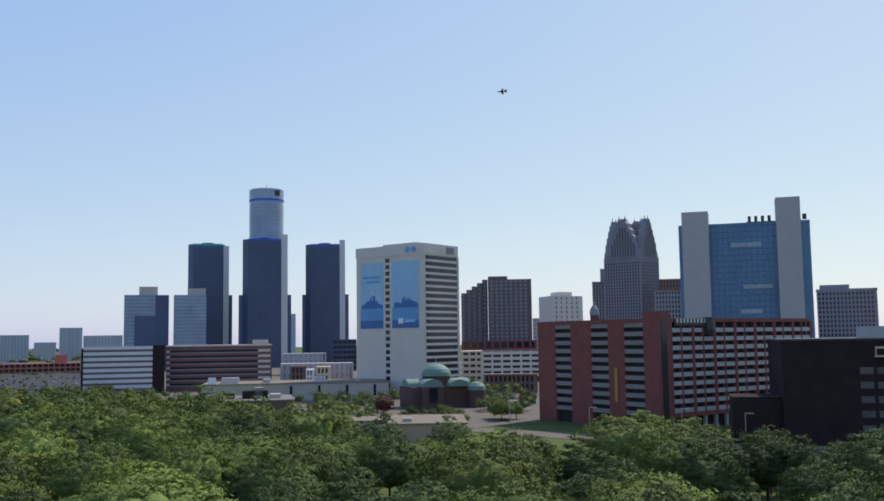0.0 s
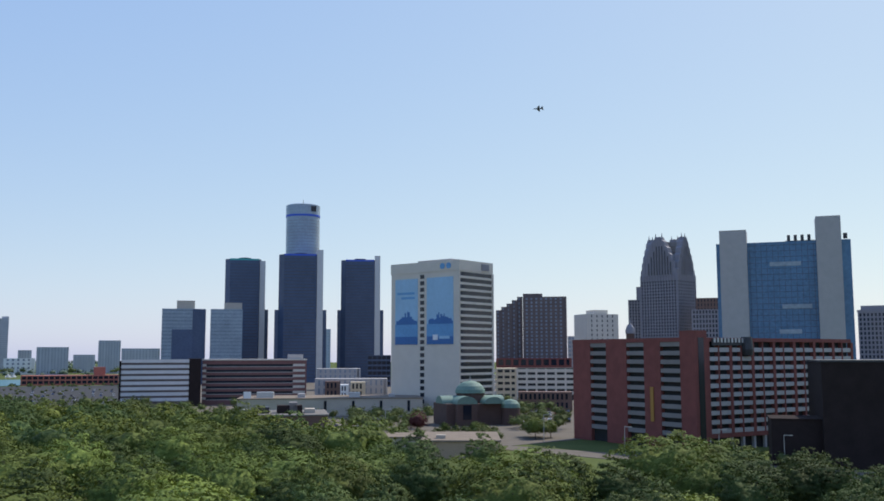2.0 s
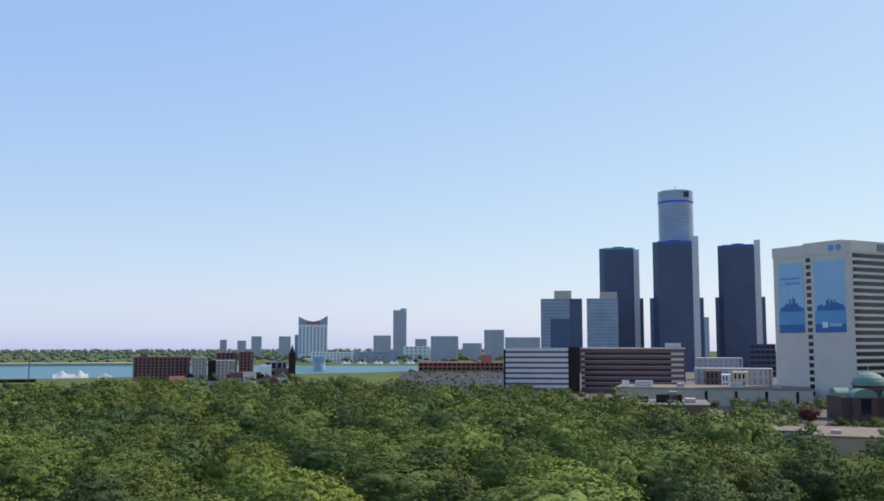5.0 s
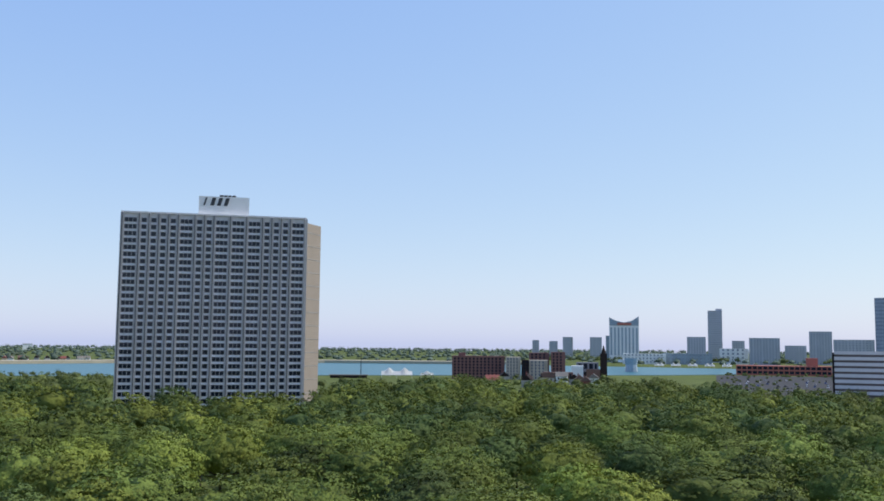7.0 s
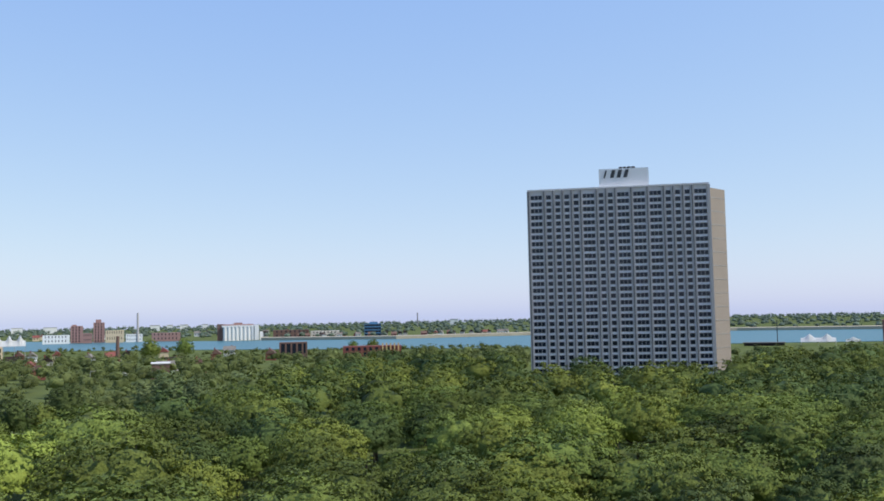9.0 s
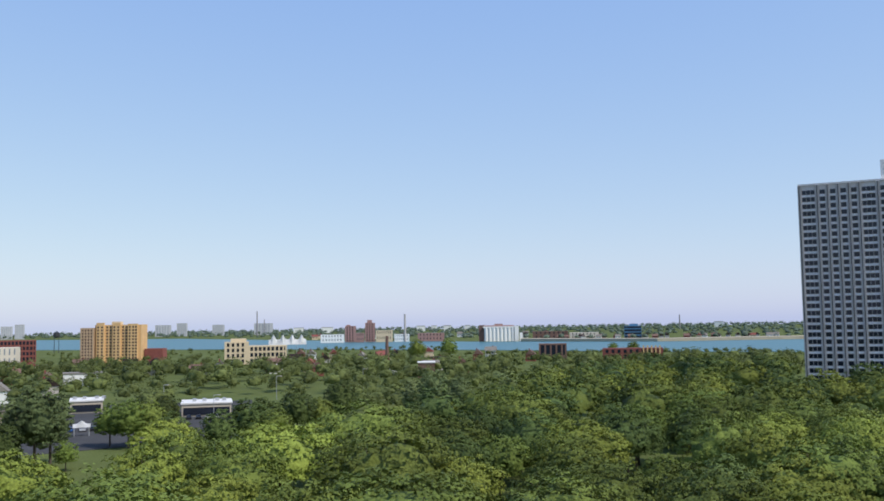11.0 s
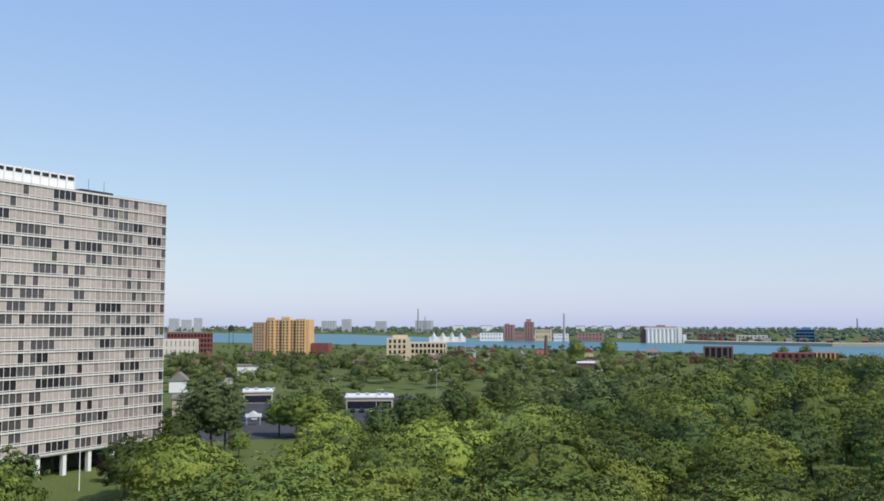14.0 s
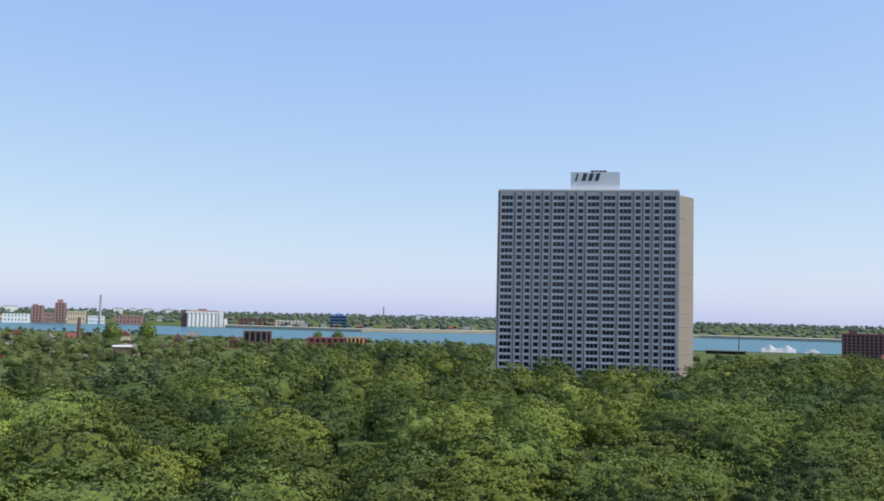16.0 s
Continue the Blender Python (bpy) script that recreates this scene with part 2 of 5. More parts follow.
def side(bm, face, a0, a1, z0, z1, out=0.3, inn=0.0):
    """A slab on a building's right face (along x at y = 0) or left face (along y at x = 0)."""
    if face == "r":
        return box(bm, a0, a1, -out, inn, z0, z1)
    return box(bm, -out, inn, a0, a1, z0, z1)


def slab(*dims):
    return box(bmesh.new(), *dims)


def part(name, bm, material, parent, label=""):
    me = bpy.data.meshes.new(name)
    bm.to_mesh(me)
    bm.free()
    me.materials.append(material)
    ob = new(name, me)
    ob.parent = parent
    if label:
        tagged(ob, label)
    return ob


def again(ob, x=0, y=0, z=0):
    """One more piece on the same mesh, under the same thing."""
    c = ob.copy()
    scene.collection.objects.link(c)
    c.location = Vector(ob.location) + Vector((x, y, z))
    return c


def site(name, label, category, bearing, reach, turn=0.0, group="", kind=""):
    """A thing's base at a bearing (degrees to the left of the first view) and distance; its x runs to the right, its y away from the eye."""
    ob = new(name)
    a = radians(bearing)
    ob.matrix_basis = pose(-reach * math.sin(a), reach * math.cos(a), 0, 0, 0, bearing + turn)
    return tagged(ob, label, category, group, kind)


def rise(reach, up):
    """The height at a distance, seen at so many degrees above eye level."""
    return EYE + reach * math.tan(radians(up))


def block(name, label, left, right, reach, top, depth, wall, glass, floors, bays, category="building", turn=0.0, base=0.0, sill=0.35, pier=0.3, roof=None, cap=0.0, group="", crown=None):
    """A far building that faces the eye: body, one band of windows a floor with piers, parapet, roof box."""
    w = 2 * reach * math.tan(radians((left - right) / 2))
    h = rise(reach, top)
    b = site(name, label, category, (left + right) / 2, reach, turn, group)
    body = bmesh.new()
    box(body, -w / 2, w / 2, 0, depth, 0, h)
    part("wall", body, wall, b)
    if cap:
        part("parapet", slab(-w / 2 - 0.4, w / 2 + 0.4, -0.4, depth + 0.4, h, h + cap), roof or wall, b)
    if floors:
        fh = (h - base - 1.0) / floors
        bw = w / bays
        first = part("window_band", slab(-w / 2 + 0.3, w / 2 - 0.3, -0.12, 0.1, 0, fh * (1 - sill)), glass, b)
        first.location = (0, 0, base + fh * sill)
        for k in range(1, floors):
            again(first, z=k * fh)
        if pier > 0.05:
            p0 = part("pier", slab(-pier * bw / 2, pier * bw / 2, -0.25, 0.1, base, h - 0.4), wall, b)
            p0.location.x = -w / 2 + pier * bw / 2
            for i in range(1, bays):
                again(p0, x=i * bw)
            again(p0, x=w - pier * bw)
        if turn:
            x = w / 2 if turn < 0 else -w / 2
            first = part("end_window_band", slab(x - 0.12, x + 0.12, 1, depth - 1, 0, fh * (1 - sill)), glass, b)
            first.location = (0, 0, base + fh * sill)
            for k in range(1, floors):
                again(first, z=k * fh)
            n2 = max(2, round(depth / bw))
            p0 = part("end_pier", slab(x - 0.25, x + 0.25, -0.2, pier * bw, base, h - 0.4), wall, b)
            for i in range(1, n2 + 1):
                again(p0, y=i * (depth - pier * bw) / n2)
    if crown:
        a0, a1, ch = crown
        part("roof_house", slab(-w / 2 + a0 * w, -w / 2 + a1 * w, depth * 0.2, depth * 0.8, h + cap, h + cap + ch), roof or wall, b)
    return b


def plan_point(bearing, reach):
    a = radians(bearing)
    return Vector((-reach * math.sin(a), reach * math.cos(a), 0))


def cornered(name, label, category, near, left_end):
    """A building that shows two faces: its base at the near corner, y along its left face."""
    m, l = plan_point(*near), plan_point(*left_end)
    ob = new(name)
    d = l - m
    ob.matrix_basis = pose(m.x, m.y, 0, 0, 0, math.degrees(math.atan2(d.y, d.x)) - 90)
    tagged(ob, label, category)
    return ob, d.length


# ---- ground and river ----
bm = bmesh.new()
lathe(bm, [(4900, -2.0), (4900, 0.0)], 96)
ground = part("ground", bm, GRASS, None, "broad grass and earth ground reaching the horizon")
tagged(ground, kind="structure")


def sheet(name, label, material, pts, z, thick=0.5, kind="structure"):
    ob = part(name, prism(bmesh.new(), [tuple(plan_point(*p).xy) for p in pts], z - thick, z), material, None, label)
    return tagged(ob, kind=kind)


NEAR_SHORE = [(8, 1420), (20, 1300), (30, 1080), (40, 1000), (50, 960), (60, 930), (70, 960), (80, 1080), (88, 1200), (96, 1330), (104, 1500), (112, 1750), (125, 2300)]
FAR_SHORE = [(125, 3600), (112, 3200), (106, 2900), (98, 2560), (92, 2000), (85, 1680), (80, 1530), (75, 1510), (70, 1400), (60, 1500), (50, 1560), (40, 1540), (32, 1480), (26, 1440), (20, 1640), (8, 1900)]
sheet("water", "broad turquoise river with fine ripples", water, [(b, d) for b, d in NEAR_SHORE] + FAR_SHORE, 0.35, 0.3)

# ---- downtown towers ----
# parking garage of red brick
gar, gl = cornered("parking_garage", "red brick parking garage with grey concrete deck railings", "parking garage", (-12.72, 332), (-5.72, 378))
GW, GH, GF = 84.0, 38.0, 11
part("core", slab(1.2, GW - 0.5, 1.2, gl - 0.5, 0, GH - 0.8), VOID, gar, "near-black core painted as deck shade")
part("roof_deck", slab(0.6, GW, 0.6, gl, GH - 0.8, GH - 0.4), CONCRETE, gar)
part("stair_tower", slab(-0.5, 5.2, -0.5, 6.5, 0, GH + 2.4), BRICK_RED, gar)
step = 3.05
for a0, a1 in ((16.0, 24.0), (33.0, 44.0), (53.0, gl)):
    part("brick_bay", side(bmesh.new(), "l", a0, a1, 0, GH, 0.4, 1.2), BRICK_RED, gar)
part("brick_band", side(bmesh.new(), "l", 6.5, gl, GH - 1.3, GH + 0.1, 0.5, 1.2), BRICK_RED, gar)
# Left railings darker than the right ones: that side's shade in the colour.
for a0, a1 in ((6.5, 16.0), (24.0, 33.0), (44.0, 53.0)):
    f = part("deck_railing", side(bmesh.new(), "l", a0, a1, 0, 1.55, 0.2, 0.5), CONCRETE_DARK, gar)
    f.location.z = 4.6
    for k in range(1, GF):
        again(f, z=k * step)
part("brick_band", side(bmesh.new(), "r", 5.2, GW, GH - 1.3, GH, 0.5, 1.2), BRICK_RED, gar)
part("brick_band", side(bmesh.new(), "r", 5.2, GW, 4.2, 5.6, 0.4, 1.2), BRICK_RED, gar)
nb = 14
bw = (GW - 5.2) / nb
f0 = part("pier", side(bmesh.new(), "r", 0, 1.3, 5.6, GH - 1.3, 0.4, 1.2), BRICK_RED, gar)
f1 = part("thin_pier", side(bmesh.new(), "r", 0, 0.7, 5.6, GH - 1.3, 0.3, 1.2), BRICK_RED, gar)
c0 = part("column", side(bmesh.new(), "r", 0, 0.9, 0, 4.2, 0.2, 1.0), CONCRETE, gar)
f0.location.x = f1.location.x = c0.location.x = 5.2
f1.location.x = 5.2 + bw
for i in range(2, nb + 1):
    again(f1 if i % 2 else f0, x=(i - (i % 2)) * bw)
    again(c0, x=i * bw)
f = part("deck_railing", side(bmesh.new(), "r", 0.7, bw, 0, 1.5, 0.15, 0.5), CONCRETE, gar)
f.location = (5.2, 0, 5.7)
for i in range(nb):
    for k in range(10):
        if i or k:
            again(f, x=i * bw, z=k * step)
part("stair_window", slab(0.9, 3.6, -0.62, -0.3, 2, GH), GLASS_DARK, gar)
part("banner", slab(-0.75, -0.55, 19.3, 20.9, 9, 21), YELLOW, gar, "long mustard yellow upright banner")
board = part("sign_board", slab(7.5, 25.5, -0.8, -0.5, GH - 2.6, GH - 0.3), METAL_DARK, gar)
for i in range(9):
    part("sign_letter", slab(8.2 + i * 1.75, 9.0 + i * 1.75, -1.0, -0.8, GH - 1.6, GH - 0.1), METAL_GREY, board)
part("sign_emblem", lathe(bmesh.new(), [(1.9, GH - 6), (2.3, GH - 4), (1.9, GH + 0.4)], 12, 25.0, -0.6), METAL_DARK, board)

# dark brick block at the edge of downtown
dk = site("brick_block", "dark brown brick block with rows of dim windows", "building", -19.5, 295, 6)
part("wall", slab(0, 60, 0, 40, 0, 30.0), BRICK_DARK, dk)
part("parapet", slab(-0.3, 60, -0.3, 40, 30.0, 30.6), METAL_DARK, dk)
part("annex", slab(-14, 0, 3, 20, 0, 13.4), BRICK_DARK, dk)
part("annex_parapet", slab(-14.3, 0, 2.7, 20, 13.4, 13.7), BRICK_DARK, dk)
part("roof_house", slab(24, 40, 6, 20, 30.6, 34), CONCRETE, dk)
bal = part("balcony", slab(25, 60, -2.2, 0, 25.2, 25.7), CONCRETE_WARM, dk, "pale concrete roof terrace")
part("balcony_rail", slab(25, 60, -2.2, -2.0, 27.6, 28.2), CONCRETE_WARM, bal)
f = part("balcony_post", slab(0, 0.3, -2.2, -2.0, 25.7, 27.6), CONCRETE_WARM, bal)
f.location.x = 25
for k in range(1, 9):
    again(f, x=k * 4.3)
f = part("window", slab(21, 24.6, -0.12, 0.1, 0, 1.9), GLASS_SMOKE, dk)
f.location.z = 4
for i in range(5):
    for k in range(5):
        if i or k:
            again(f, x=i * 4.6, z=k * 4.1)

# hotel of blue glass between two concrete shafts
HD = 560.0
ho = site("hotel_tower", "blue glass hotel tower between pale grey concrete shafts", "tower", -17.7, HD)
hx = lambda b: HD * math.tan(radians(-17.7 - b))
part("glass_body", slab(hx(-14.05), hx(-21.37), 6, 30, 0, rise(HD, 6.5)), GLASS_BLUE, ho)
part("shaft", slab(hx(-14.28), hx(-15.78), 0, 16, 0, rise(HD, 7.2)), CONCRETE, ho)
part("shaft", slab(hx(-19.55), hx(-20.86), 0, 16, 0, rise(HD, 7.78)), CONCRETE, ho)
f = part("floor_line", slab(hx(-15.78), hx(-19.55), 5.9, 6.0, 0, 0.25), GLASS_NAVY, ho)
f.location.z = 8
for k in range(1, 27):
    again(f, z=k * 3.3)
f = part("mullion", slab(0, 0.2, 5.85, 6.0, 4, rise(HD, 6.5)), GLASS_NAVY, ho)
f.location.x = hx(-15.9)
for k in range(1, 12):
    again(f, x=k * 3.1)
# Pale slabs painted as reflections in the hotel's blue glass.
for z0, b0, b1 in ((82, -17.0, -18.7), (58, -17.6, -19.2), (44, -17.4, -18.6)):
    part("pale_panel", slab(hx(b0), hx(b1), 5.8, 6.0, z0, z0 + 2.4), GLASS_PALE, ho)
for i in range(4):
    part("sign_letter", slab(hx(-18.0) + i * 3.6, hx(-18.0) + i * 3.6 + 1.7, 8, 8.3, rise(HD, 6.5) + 0.6, rise(HD, 6.5) + 3.8), METAL_DARK, ho)
part("sign_letter", slab(hx(-21.0), hx(-21.0) + 2.2, 8, 8.3, rise(HD, 6.5) + 0.6, rise(HD, 6.5) + 3.8), METAL_DARK, ho)
part("sign_rail", slab(hx(-18.0) - 1, hx(-19.5), 8.0, 8.2, rise(HD, 6.5) + 0.1, rise(HD, 6.5) + 0.6), METAL_DARK, ho)

# gothic office tower
CD = 1240.0
go = site("gothic_tower", "grey granite office tower with steep gothic gables and spires", "tower", -10.77, CD, -32)
part("wall", slab(-27, 27, 0, 44, 0, 130), STONE, go)


def gable(x0, x1, z0, z1, y0, y1, along):
    """A steep gothic gable with a stepped outline, cut from one slab."""
    w = x1 - x0
    half = [(1, 0), (0.985, 0.20), (0.94, 0.23), (0.93, 0.38), (0.87, 0.42), (0.85, 0.55), (0.78, 0.60), (0.76, 0.72), (0.69, 0.77), (0.67, 0.88), (0.60, 0.93), (0.57, 1.0)]
    out = [(0, 0)] + half + [(1 - u, v) for u, v in half[:0:-1]]
    b = bmesh.new()
    at = lambda u, v, y: (x0 + u * w, y, z0 + v * (z1 - z0)) if along == "x" else (y, x0 + u * w, z0 + v * (z1 - z0))
    f = [b.verts.new(at(u, v, y0)) for u, v in out]
    g = [b.verts.new(at(u, v, y1)) for u, v in out]
    b.faces.new(f)
    b.faces.new(g[::-1])
    for i in range(len(out)):
        j = (i + 1) % len(out)
        b.faces.new((f[j], f[i], g[i], g[j]))
    bmesh.ops.recalc_face_normals(b, faces=b.faces[:])
    return b


part("gable", gable(-27, 27, 130, 183, 0.0, 9, "x"), STONE, go)
part("gable", gable(-27, 27, 130, 183, 36, 44, "x"), STONE, go)
part("gable", gable(1, 43, 130, 183, -27, -19, "y"), STONE, go)
part("gable", gable(1, 43, 130, 183, 19, 27, "y"), STONE, go)
part("roof", gable(-23, 23, 130, 178, 8.9, 36.1, "x"), ROOFING, go)
part("roof", gable(5, 39, 130, 177, -19.1, 19.1, "y"), ROOFING, go)
f = part("spire", lathe(bmesh.new(), [(1.6, 170), (1.2, 181), (0.2, 188)], 8), STONE, go)
f.location = (-4.5, 3, 0)
for x, y in ((4.5, 3), (-4.5, 41), (4.5, 41), (-24, 18), (-24, 26), (24, 18), (24, 26)):
    again(f, x + 4.5, y - 3)
f = part("window_band", slab(-26, 26, -0.15, 0.1, 0, 2.4), GLASS_DARK, go)
g = part("side_window_band", slab(26.9, 27.15, 1, 43, 0, 2.4), GLASS_DARK, go)
f.location.z = g.location.z = 8
for k in range(1, 30):
    again(f, z=k * 4.0)
    again(g, z=k * 4.0)
f = part("pilaster", slab(-0.9, 0.9, -0.9, 0.1, 0, 134), STONE, go)
g = part("side_pilaster", slab(26.9, 27.9, -0.9, 0.9, 0, 134), STONE, go)
f.location.x = -26.1
g.location.y = 1.0
for k in range(1, 14):
    again(f, x=k * 4.015)
for k in range(1, 11):
    again(g, y=k * 4.2)

for k in range(-5, 6):
    v = min(0.97, 0.2 + 0.8 * (0.5 - abs(k) / 13.4) / 0.43)
    part("gable_rib", slab(k * 4.0 - 0.5, k * 4.0 + 0.5, -0.7, 0.1, 130, 130 + 53 * v), STONE, go)
    part("side_gable_rib", slab(26.9, 27.7, 22 + k * 3.1 - 0.5, 22 + k * 3.1 + 0.5, 130, 130 + 53 * v), STONE, go)
    if abs(k) < 5:
        part("gable_window", slab(k * 4.0 + 1.3, k * 4.0 + 2.7, -0.15, 0.1, 133, 130 + 53 * (v - 0.2)), GLASS_DARK, go)
        part("side_gable_window", slab(26.9, 27.15, 22 + k * 3.1 + 1.0, 22 + k * 3.1 + 2.1, 133, 130 + 53 * (v - 0.2)), GLASS_DARK, go)

# slab of pale concrete with two printed banners
bc, bl = cornered("office_slab", "pale concrete office slab with blue printed wall banners", "office building", (1.09, 530), (5.18, 563))
BW, BH = 31.5, 85.5
part("wall", slab(0, BW, 0, bl, 0, BH), CONCRETE_PALE, bc)
part("roof_house", slab(8, 24, 12, bl - 14, BH, BH + 2.2), CONCRETE, bc)
part("cornice", slab(-0.3, BW + 0.3, -0.3, bl + 0.3, BH - 5.6, BH + 0.3), CONCRETE_PALE, bc)
f = part("window_strip", side(bmesh.new(), "r", 1.2, BW - 1.2, 0, 2.15, 0.12, 0.1), GLASS_DARK, bc)
f.location.z = 4.5
g = part("spandrel", side(bmesh.new(), "r", 0.4, BW - 0.4, 0, 1.35, 0.55, 0.1), CONCRETE_PALE, bc)
g.location.z = 3.1
for k in range(1, 21):
    again(f, z=k * 3.62)
    again(g, z=k * 3.62)
f = part("slot_window", side(bmesh.new(), "l", bl * 0.500, bl * 0.560, 0, 2.3, 0.08, 0.1), GLASS_DARK, bc)
f.location.z = 5
for k in range(1, 20):
    again(f, z=k * 3.75)
part("corner_fin", slab(BW - 0.9, BW + 0.4, -0.7, 0, 0, BH - 6), CONCRETE_PALE, bc)


def banner(y0, y1, z0, z1, tag):
    sheet_part = part("banner", slab(-0.25, 0, y0, y1, z0, z1), POSTER_SKY, bc, tag)
    rnd = random.Random(int(y0 * 10))
    b = bmesh.new()
    y = y0 + 0.2
    while y < y1 - 1.4:
        w = rnd.uniform(0.6, 1.3)
        u = (y - y0) / (y1 - y0)
        tall = 1.5 + 5.0 * math.exp(-((u - 0.42) / 0.20) ** 2) * rnd.uniform(0.25, 1.25) + rnd.uniform(0, 1.6)
        box(b, -0.31, -0.25, y, min(y + w, y1 - 0.2), z0 + 11.5, z0 + 11.5 + tall)
        y += w
    part("printed_skyline", b, POSTER_BLUE, sheet_part)
    part("printed_water", slab(-0.30, -0.25, y0, y1, z0 + 4.5, z0 + 11.5), POSTER_MID, sheet_part)
    part("printed_foot", slab(-0.33, -0.25, y0, y1, z0, z0 + 4.5), POSTER_BLUE, sheet_part)


banner(bl * 0.08, bl * 0.46, 38.5, 76.5, "blue printed banner with a skyline")
banner(bl * 0.595, bl * 0.935, 38.5, 76.5, "blue printed banner with a skyline and lettering")
for z0, a, b2 in ((67.5, 0.64, 0.90), (64.8, 0.64, 0.84)):
    part("lettering_bar", slab(-0.34, -0.25, bl * a, bl * b2, z0, z0 + 1.3), POSTER_MID, bc)
part("emblem", slab(-0.38, -0.3, bl * 0.30, bl * 0.37, 41, 44), WHITE, bc)
part("lettering_bar", slab(-0.38, -0.3, bl * 0.13, bl * 0.28, 41.6, 43.2), POSTER_SKY, bc)
def roundel(y, z, r):
    b = bmesh.new()
    bmesh.ops.create_cone(b, cap_ends=True, segments=20, radius1=r, radius2=r, depth=0.3)
    bmesh.ops.rotate(b, verts=b.verts, matrix=Matrix.Rotation(radians(90), 3, "Y"))
    bmesh.ops.translate(b, verts=b.verts, vec=(-0.5, y, z))
    return b


part("emblem", roundel(bl * 0.23, BH - 2.7, 1.7), POSTER_MID, bc)
part("emblem", roundel(bl * 0.14, BH - 2.7, 1.7), POSTER_MID, bc)
part("emblem", slab(BW - 11, BW - 4, -0.7, -0.3, BH - 4.6, BH - 0.9), STONE, bc)

# riverside cluster of glass towers
def glass_tower(left, right, reach, top, trim, label, shaft_right=True, shoulder=2.75, cylinder=None):
    w = 2 * reach * math.tan(radians((left - right) / 2))
    h = rise(reach, top)
    b = site("glass_tower", label, "tower", (left + right) / 2, reach, group="cluster of glass towers by the river")
    body = bmesh.new()
    c = w * 0.12
    prism(body, [(-w / 2 + c, 0), (w * 0.34, 0), (w * 0.40, c), (w * 0.40, w - c), (w * 0.40 - c, w), (-w / 2 + c, w), (-w / 2, w - c), (-w / 2, c)], 0, h)
    part("glass_body", body, GLASS_NAVY, b)
    part("top_band", slab(-w / 2 + c, w * 0.34, -0.3, w * 0.8, h - 1.6, h + 0.6), trim, b)
    part("shaft", prism(bmesh.new(), [(w * 0.36, 1.5), (w * 0.5, 1.5), (w * 0.5, 14), (w * 0.36, 14)], 0, h + (6 if shaft_right else -2)), METAL_GREY, b, "pale metal lift shaft")
    hs = rise(reach, shoulder)
    part("shoulder", slab(-w / 2 - 4.5, -w / 2, 6, 22, 0, hs), GLASS_NAVY, b)
    part("shoulder", slab(w * 0.5, w * 0.5 + 4.5, 6, 22, 0, hs), GLASS_NAVY, b)
    part("roof_house", lathe(bmesh.new(), [(8, h + 0.6), (8, h + 3.2)], 20, -1, w * 0.4), METAL_DARK, b)
    f = part("floor_line", slab(-w / 2 + c, w * 0.34, -0.12, 0.05, 0, 0.5), METAL_DARK, b)
    f.location.z = 6
    for k in range(1, int(h / 3.9) - 2):
        again(f, z=k * 3.9)
    return b


glass_tower(15.04, 12.70, 1250, 5.72, TEAL_TRIM, "dark glass office tower with a teal roof edge", False)
glass_tower(8.22, 5.86, 1250, 5.74, BLUE_TRIM, "dark glass office tower with a pale lift shaft")
glass_tower(11.92, 9.28, 1170, 6.05, BLUE_TRIM, "dark glass office tower with a blue roof edge")
cy = site("cylinder_tower", "tall round glass tower with a ringed crown", "tower", 10.53, 1235)
HC = rise(1235, 8.95)
part("glass_body", lathe(bmesh.new(), [(21.6, 0), (21.6, HC - 16)], 40), GLASS_PALE, cy)
part("ring", lathe(bmesh.new(), [(22.2, HC - 16), (22.2, HC - 13.5)], 40), BLUE_TRIM, cy)
part("crown", lathe(bmesh.new(), [(22.0, HC - 13.5), (22.0, HC - 1), (20.5, HC)], 40), GLASS_PALE, cy)
part("emblem", slab(9.5, 16.5, -19.6, -18.4, HC - 10, HC - 3), METAL_DARK, cy, "dark square emblem")
part("antenna", lathe(bmesh.new(), [(0.5, HC), (0.15, HC + 8)], 6), METAL_DARK, cy)
f = part("floor_line", lathe(bmesh.new(), [(21.75, 0), (21.75, 0.5)], 40), STONE, cy)
f.location.z = 150
for k in range(1, 15):
    again(f, z=k * 3.9)

ot = block("office_tower", "pale glass office tower with a square roof house", 18.55, 16.10, 1150, 2.75, 40, GLASS_PALE, GLASS_STEEL, 21, 14, roof=CONCRETE_WARM, crown=(0.33, 0.75, 10), sill=0.6, pier=0.1, group="pair of pale office towers")
# Dark slab on the front, standing in for the side face in shade.
part("dark_glass_face", slab(10, 24.9, -0.6, 20, 0, rise(1150, 2.72)), GLASS_NAVY, ot, "dark front slab painted as the shaded side face")
# Dark slab painted as a reflection in the lower glass.
part("dark_glass_face", slab(-13, 10, -0.5, 4, 0, rise(1150, 1.55)), GLASS_NAVY, ot, "dark front slab painted as a reflection")
block("office_tower", "pale glass office tower with a square roof house", 15.82, 13.98, 1150, 2.75, 40, GLASS_PALE, GLASS_STEEL, 21, 10, roof=CONCRETE_WARM, crown=(0.42, 0.98, 8), sill=0.75, pier=0.1, group="pair of pale office towers")
block("small_tower", "narrow pale office block behind apartments", -5.38, -5.95, 1000, 1.15, 20, CONCRETE, FAR_GLASS, 12, 3, pier=0.3, sill=0.4)
cu = site("cupola", "dark stone cupola of an old church tower", "church tower", -9.05, 800)
part("tower", slab(-3.4, 3.4, 0, 6.8, 0, 50), BRICK_UMBER, cu)
